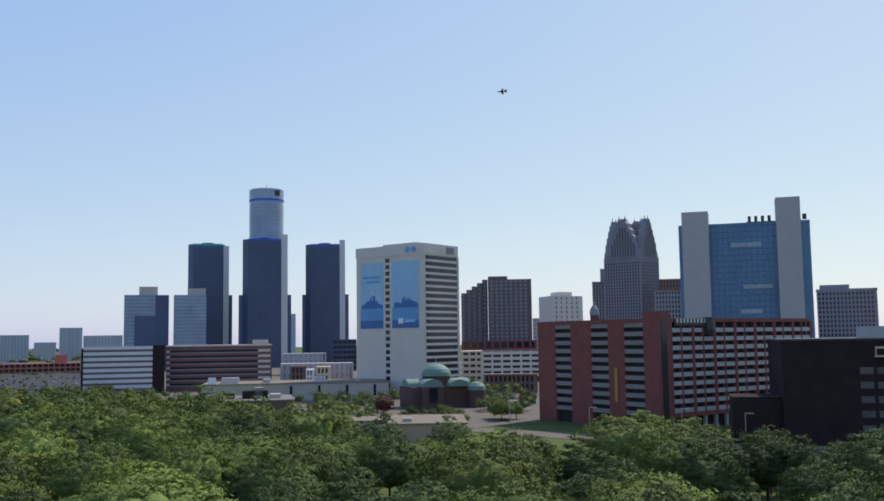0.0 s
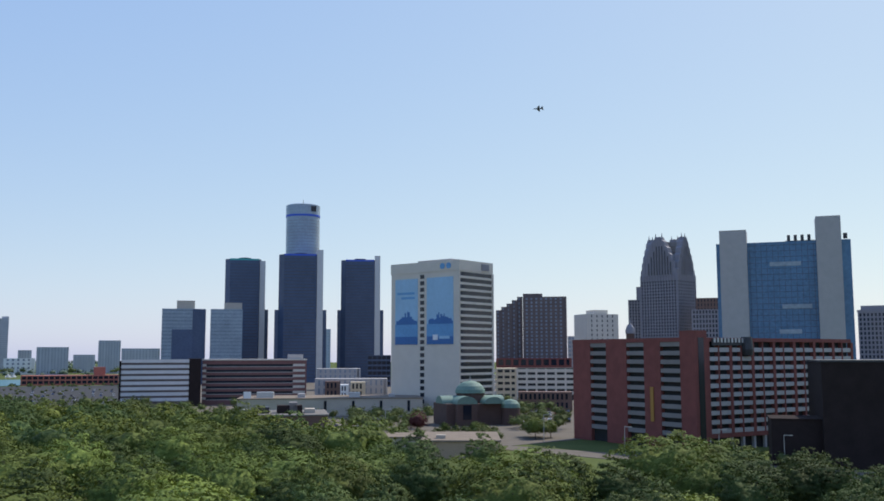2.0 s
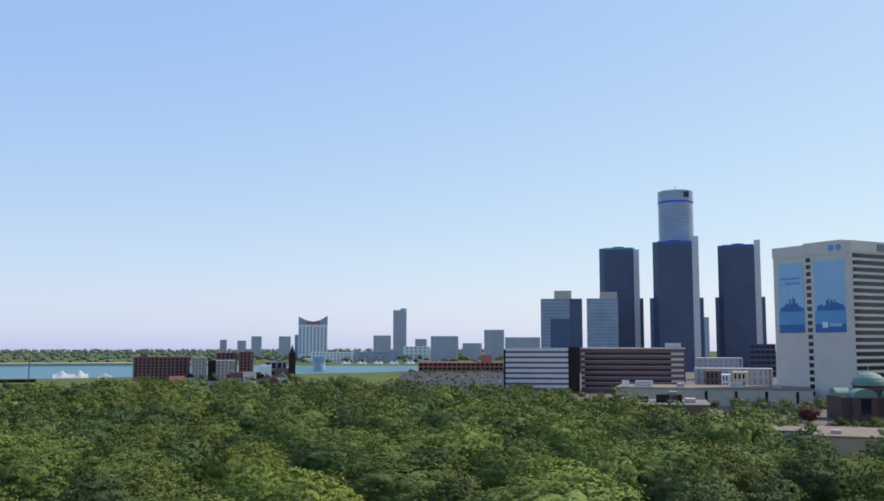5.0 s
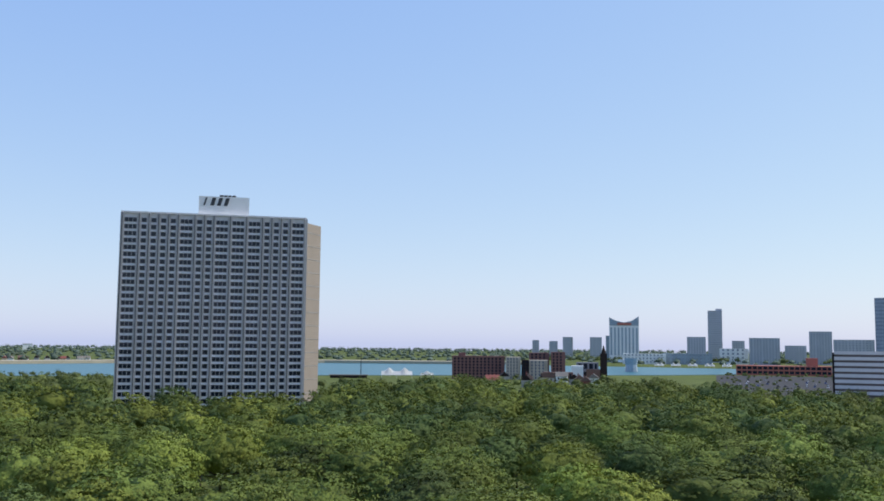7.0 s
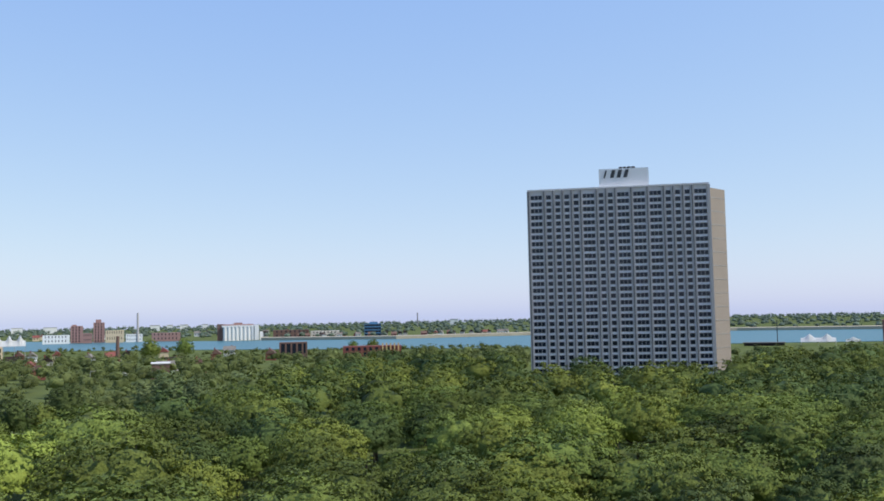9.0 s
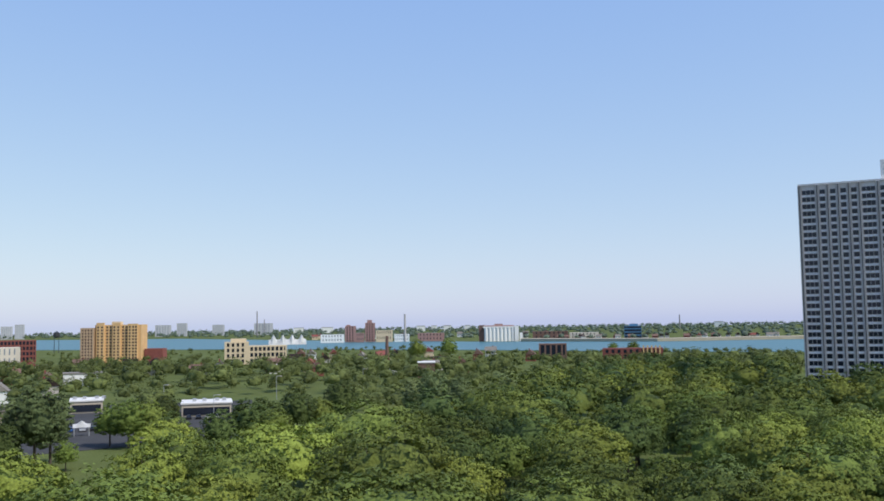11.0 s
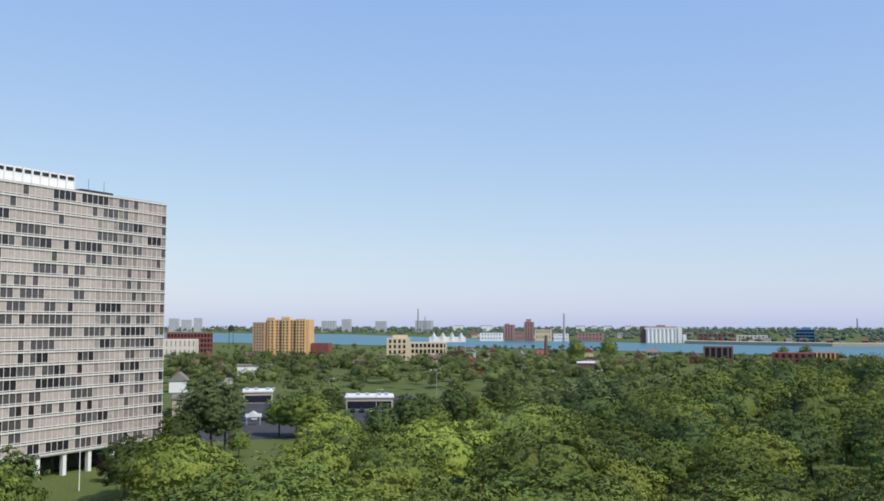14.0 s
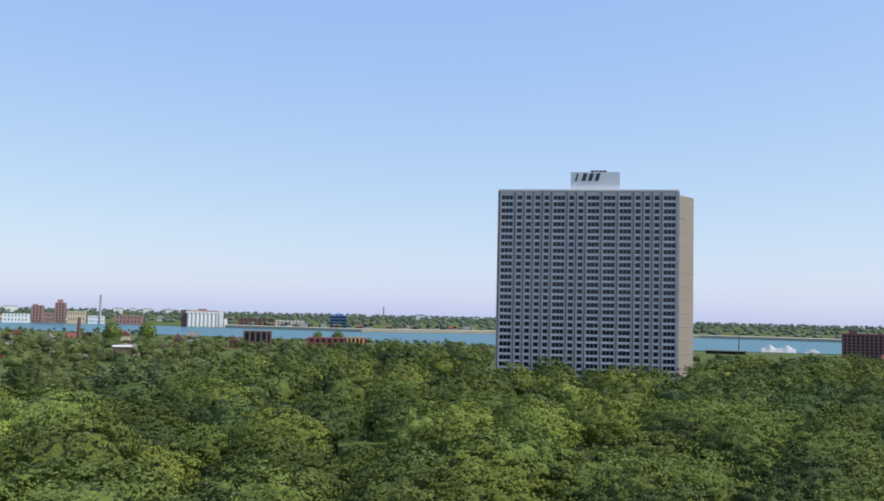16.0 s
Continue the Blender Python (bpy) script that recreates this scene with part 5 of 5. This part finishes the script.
# ---- trees ----
def crown_mesh(name, material, seed, radius, height, thick, lobes, tufts, leaves, leaf, low=-0.2, fine=3, boss=0.24, tuft=0.11):
    """A domed crown swelling into lobes, covered by flat feathery tufts of small leaves over a dense heart."""
    rng = np.random.default_rng(seed)
    i = np.arange(lobes)
    lz = low + (1 - low) * (i + rng.uniform(0.2, 0.8, lobes)) / lobes
    th = i * 2.4 + rng.uniform(-0.35, 0.35, lobes)
    L = np.stack([np.sqrt(1 - lz ** 2) * np.cos(th), np.sqrt(1 - lz ** 2) * np.sin(th), lz], 1)
    lift = rng.uniform(0.6, 1.15, lobes)
    sigma = 1.7 / math.sqrt(lobes)
    axes = np.array([radius, radius, thick])
    base = np.array([0, 0, height - thick * 1.03])

    def shell(d):
        d = d / np.linalg.norm(d, axis=1)[:, None]
        swell = (np.exp(-(2 - 2 * d @ L.T) / sigma ** 2) * lift).max(axis=1)
        return base + d * axes * (1 - boss + boss * swell)[:, None]

    def upright(d):
        e = np.cross(d, np.array([0.31, 0.52, 0.79]))
        e /= np.linalg.norm(e, axis=1)[:, None]
        g = np.cross(d, e)
        p = shell(d)
        q = np.cross(shell(d + e * 0.05) - p, shell(d + g * 0.05) - p)
        return q / np.linalg.norm(q, axis=1)[:, None]

    z = rng.uniform(low, 1, tufts)
    th = rng.uniform(0, 6.283, tufts)
    D = np.stack([np.sqrt(1 - z ** 2) * np.cos(th), np.sqrt(1 - z ** 2) * np.sin(th), z], 1)
    U = upright(D)
    ts = radius * tuft * rng.uniform(0.6, 1.4, tufts)
    depth = np.where(rng.random(tufts) < 0.3, rng.uniform(0.76, 0.9, tufts), 1.0)
    tc = base + (shell(D) - base) * depth[:, None] + U * (ts * rng.uniform(-0.3, 0.7, tufts))[:, None]
    k = tufts * leaves
    of = np.repeat(np.arange(tufts), leaves)
    w = rng.normal(size=(k, 3))
    w /= np.linalg.norm(w, axis=1)[:, None]
    w[:, 2] = np.where(w[:, 2] < -0.25, -w[:, 2], w[:, 2])
    P = tc[of] + w * np.array([1, 1, 0.55]) * (ts[of] * rng.uniform(0.3, 1.15, k))[:, None]
    S = U[of] * 0.5 + D[of] * 0.45 + w * 0.6
    S /= np.linalg.norm(S, axis=1)[:, None]
    N = S + rng.normal(scale=0.35, size=(k, 3))
    N /= np.linalg.norm(N, axis=1)[:, None]
    a = np.cross(N, rng.normal(size=N.shape))
    a /= np.linalg.norm(a, axis=1)[:, None]
    b = np.cross(N, a)
    s = leaf * rng.uniform(0.6, 1.3, k)[:, None]
    tri = np.stack([P + a * s * 1.15, P - a * s * 0.6 + b * s * 0.62, P - a * s * 0.6 - b * s * 0.62], 1).reshape(-1, 3)
    faces = np.arange(len(tri)).reshape(-1, 3).tolist()
    heart = bmesh.new()
    bmesh.ops.create_icosphere(heart, subdivisions=fine, radius=1)
    bmesh.ops.delete(heart, geom=[q for q in heart.verts if q.co.z < low - 0.25], context="VERTS")
    heart.verts.index_update()
    hd = np.array([q.co[:] for q in heart.verts])
    faces += [[q.index + len(tri) for q in f.verts] for f in heart.faces]
    heart.free()
    inner = base + (shell(hd) - base) * rng.uniform(0.62, 0.78, (len(hd), 1))
    V = np.concatenate([tri, inner])
    S = np.concatenate([np.repeat(S * 0.75 + N * 0.25, 3, axis=0), upright(hd)])
    S /= np.linalg.norm(S, axis=1)[:, None]
    return crown_data(name, material, V, faces, S), base + (shell(L) - base) * 0.8, (V, faces, S)


def crown_data(name, material, V, faces, S):
    """Leaf mesh whose normals follow the tufts, as soft masses of leaves are lit."""
    me = bpy.data.meshes.new(name)
    me.from_pydata(V.tolist(), [], faces)
    me.polygons.foreach_set("use_smooth", [True] * len(faces))
    me.normals_split_custom_set_from_vertices(S.tolist())
    me.materials.append(material)
    return me


def limb(bm, p0, p1, r0, r1, n=6):
    d = (Vector(p1) - Vector(p0))
    a = d.orthogonal().normalized()
    b = d.cross(a).normalized()
    rings = []
    for p, r in ((p0, r0), (p1, r1)):
        rings.append([bm.verts.new(Vector(p) + (a * math.cos(2 * math.pi * i / n) + b * math.sin(2 * math.pi * i / n)) * r) for i in range(n)])
    for i in range(n):
        bm.faces.new((rings[0][i], rings[0][(i + 1) % n], rings[1][(i + 1) % n], rings[1][i]))


def tree_kind(label, material, seed, radius, height, thick, lobes, tufts, leaves, leaf, low=-0.2, boss=0.24):
    root = new("tree")
    tagged(root, label, "tree", "trees of the park")
    me, c, raw = crown_mesh("crown", material, seed, radius, height, thick, lobes, tufts, leaves, leaf, low, 3, boss)
    cr = new("crown", me)
    cr.parent = root
    b = bmesh.new()
    fork = (0, 0, height * 0.38)
    limb(b, (0, 0, 0), fork, 0.36, 0.27, 8)
    for q in c[:: max(1, lobes // 9)]:
        mid = Vector(fork).lerp(Vector(q), 0.55) + Vector((0, 0, -0.4))
        limb(b, fork, mid, 0.17, 0.11)
        limb(b, mid, q, 0.11, 0.04)
    part("trunk", b, BARK, root)
    return root


KINDS = [
    tree_kind("spreading honey locust with feathery green crown", LEAF, 1, 9.8, 16.2, 7.5, 15, 300, 21, 0.31),
    tree_kind("spreading honey locust with feathery green crown", LEAF, 2, 9.0, 15.0, 6.8, 12, 270, 21, 0.31, boss=0.30),
    tree_kind("broad honey locust with light green crown", LEAF_BRIGHT, 3, 9.6, 15.2, 6.6, 13, 290, 21, 0.31, boss=0.27),
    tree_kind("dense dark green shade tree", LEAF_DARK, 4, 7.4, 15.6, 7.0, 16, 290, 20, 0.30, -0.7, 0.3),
    tree_kind("dense green shade tree with rounded crown", LEAF, 5, 7.0, 14.6, 6.6, 15, 280, 20, 0.30, -0.7, 0.3),
    tree_kind("pale leaved upright poplar", LEAF_SILVER, 6, 6.0, 18.0, 8.2, 22, 310, 18, 0.28, -0.8, 0.36),
    tree_kind("spreading honey locust with a tiered green crown", LEAF, 8, 10.6, 15.8, 7.4, 18, 320, 20, 0.31, boss=0.32),
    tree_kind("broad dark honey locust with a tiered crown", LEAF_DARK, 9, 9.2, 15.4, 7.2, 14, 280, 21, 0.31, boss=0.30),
]
RED_TREE = tree_kind("small bronze leaved ornamental tree", LEAF_RED, 7, 2.9, 5.2, 2.4, 9, 110, 13, 0.18, -0.7)
CANOPY = {-30: 222, -18: 222, -13: 220, -8: 218, -4: 216, 0: 218, 4: 236, 8: 285, 10: 325, 14: 360, 16: 368, 20: 405, 25: 470, 30: 500, 45: 520, 49: 500, 51: 372, 62: 372, 64: 480, 72: 500, 76: 400, 80: 290, 84: 262, 90: 225, 94: 200, 99: 190, 101.5: 165, 104.5: 162, 107: 178, 108.5: 150, 110: 112, 117: 102, 130: 88}


def canopy_reach(b):
    return float(np.interp(b, list(CANOPY), list(CANOPY.values())))


rnd = random.Random(11)
spots = []
ring = 84.0
while ring < 530:
    gap = 15.8 + max(0.0, ring - 180) * 0.002
    n = int(ring * radians(160) / gap)
    for i in range(n):
        b = -30 + 160 * (i + rnd.random() * 0.75) / n
        r = ring + rnd.uniform(-4.5, 4.5)
        if r < canopy_reach(b) and rnd.random() < 0.94:
            spots.append((b, r))
    ring += gap * 0.95
spots.sort(key=lambda s: s[1])
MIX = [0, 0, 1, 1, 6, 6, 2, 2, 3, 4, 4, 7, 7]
# More dark crowns, painting in the shade of trees seen against the sun.
BACKLIT_MIX = [3, 3, 4, 7, 7, 7, 0, 6]
NEAR = 230
used = set()
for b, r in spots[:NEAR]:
    k = rnd.choice(MIX if b > 14 else BACKLIT_MIX)          # towards downtown, backlit shade is put into darker leaf colours
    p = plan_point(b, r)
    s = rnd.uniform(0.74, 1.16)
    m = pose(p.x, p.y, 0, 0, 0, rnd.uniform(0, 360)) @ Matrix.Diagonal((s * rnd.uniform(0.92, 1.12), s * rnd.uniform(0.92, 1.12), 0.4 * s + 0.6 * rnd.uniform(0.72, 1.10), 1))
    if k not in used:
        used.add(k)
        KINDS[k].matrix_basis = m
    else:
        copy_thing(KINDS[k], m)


def grove(name, label, material, places, seeds, radius, height, thick, lobes, tufts, leaves, leaf, low, fine, boss=0.28, tuft=0.11, kind="stuff"):
    """Many trees far off, joined: each with trunkless crown reaching down into its neighbours."""
    forms = []
    for sd in seeds:
        me, c, raw = crown_mesh("form", material, sd, radius, height, thick, lobes, tufts, leaves, leaf, low, fine, boss, tuft)
        forms.append(raw)
        bpy.data.meshes.remove(me)
    V, F, S, at = [], [], [], 0
    g = random.Random(seeds[0])
    for x, y, s in places:
        co, fs, sh = g.choice(forms)
        t = g.uniform(0, 6.28)
        R = np.array([[math.cos(t), -math.sin(t), 0], [math.sin(t), math.cos(t), 0], [0, 0, 1]])
        V.append(co @ R.T * s + np.array([x, y, 0]))
        S.append(sh @ R.T)
        F += [[i + at for i in f] for f in fs]
        at += len(co)
    me = crown_data(name, material, np.concatenate(V), F, np.concatenate(S))
    return tagged(new(name, me), label, "trees", kind=kind)


far = spots[NEAR:]
sets = [[], [], []]
for b, r in far:
    p = plan_point(b, r)
    sets[rnd.choice((0, 0, 1, 1, 2))].append((p.x, p.y, rnd.uniform(0.74, 1.10)))
grove("park_trees", "dense green park treetops", LEAF, sets[0], (21, 22, 23, 28), 9.2, 15.2, 7.2, 14, 105, 9, 0.50, -0.2, 2)
grove("park_trees", "dark green park treetops", LEAF_DARK, sets[1], (24, 25, 29), 8.4, 15.2, 7.4, 14, 105, 9, 0.50, -0.3, 2)
grove("park_trees", "light green park treetops", LEAF_BRIGHT, sets[2], (26, 27), 8.8, 15.0, 6.8, 13, 105, 9, 0.50, -0.2, 2)

# single trees and groups beyond the park
mid = []
def scatter(n, b0, b1, r0, r1, s0=0.6, s1=0.95):
    for i in range(n):
        b, r = rnd.uniform(b0, b1), math.sqrt(rnd.uniform(r0 ** 2, r1 ** 2))
        p = plan_point(b, r)
        mid.append((p.x, p.y, rnd.uniform(s0, s1)))

scatter(420, 62, 110, 450, 700, 0.5, 1.0)
scatter(230, 62, 110, 700, 930, 0.35, 0.58)
scatter(34, 84, 108, 400, 520, 0.45, 0.7)
scatter(46, 76, 92, 290, 450, 0.5, 0.85)
scatter(12, 98.6, 101.6, 300, 410, 0.55, 0.8)
scatter(260, 26, 62, 480, 740, 0.4, 0.68)
scatter(40, 30, 42, 740, 860, 0.3, 0.6)
scatter(40, -5.5, -1.7, 385, 640, 0.4, 0.6)
scatter(12, -3.9, -2.8, 372, 385, 0.5, 0.65)
scatter(30, 8.5, 20, 440, 500, 0.35, 0.55)
scatter(46, 2.6, 7.5, 395, 505, 0.4, 0.58)
scatter(10, -1, 2.4, 385, 400, 0.3, 0.42)
scatter(40, 14, 21, 400, 600, 0.4, 0.7)
scatter(60, 19, 27, 480, 640, 0.4, 0.7)
scatter(16, -19, -9, 292, 306, 0.28, 0.4)
scatter(40, 20.5, 26.5, 1040, 1125, 0.2, 0.36)
scatter(45, 19.5, 27, 640, 1000, 0.2, 0.34)
scatter(170, 82, 110, 930, 1200, 0.3, 0.48)
scatter(60, 62, 82, 880, 925, 0.28, 0.45)
scatter(24, -1.5, 3.2, 345, 385, 0.25, 0.4)
scatter(24, 3, 9, 345, 395, 0.25, 0.42)
scatter(60, 20, 40, 1750, 1900, 0.8, 1.1)
grove("town_trees", "green street and garden trees", LEAF_TOWN, mid, (31, 32, 33, 34), 7.2, 14.0, 6.6, 9, 40, 6, 0.62, -0.6, 2, 0.42, 0.16)

# single trees that stand out
pale = KINDS[5]
pale.matrix_basis = pose(*plan_point(83.3, 300).xy, 0)
for b, r, s in ((79.0, 300, 0.95), (81.8, 292, 0.9), (105.0, 246, 1.0), (105.8, 240, 1.12), (106.7, 248, 0.95), (43.5, 150, 0.72), (84.5, 310, 0.8)):
    copy_thing(pale, pose(*plan_point(b, r).xy, 0, 0, 0, 77 * r) @ Matrix.Diagonal((s, s, s, 1)))
for k, b, r, s in ((4, 101.9, 274, 1.0), (3, -19.9, 188, 0.9), (7, -22.4, 178, 0.95), (4, -17.4, 200, 0.85), (7, -20.8, 165, 0.85), (4, 100.9, 268, 1.12), (4, 99.8, 272, 1.05), (2, 99.0, 205, 0.85), (3, 94.2, 250, 0.9), (4, 92.6, 245, 0.95), (4, 118.6, 136, 1.35), (4, 116.9, 142, 1.3), (4, 109.7, 186, 0.95), (3, 110.5, 180, 0.8), (4, 108.7, 172, 0.9), (3, 93.2, 262, 0.85), (3, 98.6, 236, 0.8), (4, 97.2, 228, 0.75), (3, 95.9, 240, 0.8), (4, 104.2, 232, 0.6), (3, 107.6, 225, 0.85), (4, 108.4, 215, 0.75), (3, 91.4, 270, 0.95), (4, 90.0, 280, 0.95), (3, 88.8, 300, 1.0), (4, 94.6, 300, 0.7), (4, 93.4, 310, 0.75), (3, 99.0, 300, 0.75), (4, 98.8, 320, 0.8), (4, 104.9, 330, 0.7), (3, 105.8, 320, 0.8)):
    copy_thing(KINDS[k], pose(*plan_point(b, r).xy, 0, 0, 0, 50 * b) @ Matrix.Diagonal((s, s, s, 1)))
for b, r, s in ((84.25, 800, 1.6), (82.35, 800, 1.65), (72.6, 830, 1.1), (71.4, 830, 1.2), (40.6, 560, 1.15), (41.3, 565, 1.0), (-3.4, 372, 0.72), (-4.3, 380, 0.6), (2.0, 392, 0.45), (0.2, 388, 0.5)):
    copy_thing(KINDS[4], pose(*plan_point(b, r).xy, 0, 0, 0, 50 * b) @ Matrix.Diagonal((s, s, s, 1)))
RED_TREE.matrix_basis = pose(*plan_point(111.3, 205).xy, 0)
copy_thing(RED_TREE, pose(*plan_point(3.6, 405).xy, 0) @ Matrix.Diagonal((1.7, 1.7, 1.7, 1)))
woods = []
for r in np.linspace(1600, 4750, 22):
    n = int(r * radians(110) / (17 + r * 0.008))
    for i in range(n):
        b = 22 + 110 * (i + rnd.random()) / n
        lim = float(np.interp(b, [8, 20, 26, 32, 40, 50, 60, 70, 75, 80, 85, 92, 98, 106, 112, 125], [1900, 1640, 1440, 1480, 1540, 1560, 1500, 1400, 1510, 1530, 1680, 2000, 2560, 2900, 3200, 3600])) + 60
        rr = r + rnd.uniform(-50, 50)
        if rr > lim:
            p = plan_point(b, rr)
            woods.append((p.x, p.y, rnd.uniform(0.7, 1.05) * (0.85 + rr / 9000)))
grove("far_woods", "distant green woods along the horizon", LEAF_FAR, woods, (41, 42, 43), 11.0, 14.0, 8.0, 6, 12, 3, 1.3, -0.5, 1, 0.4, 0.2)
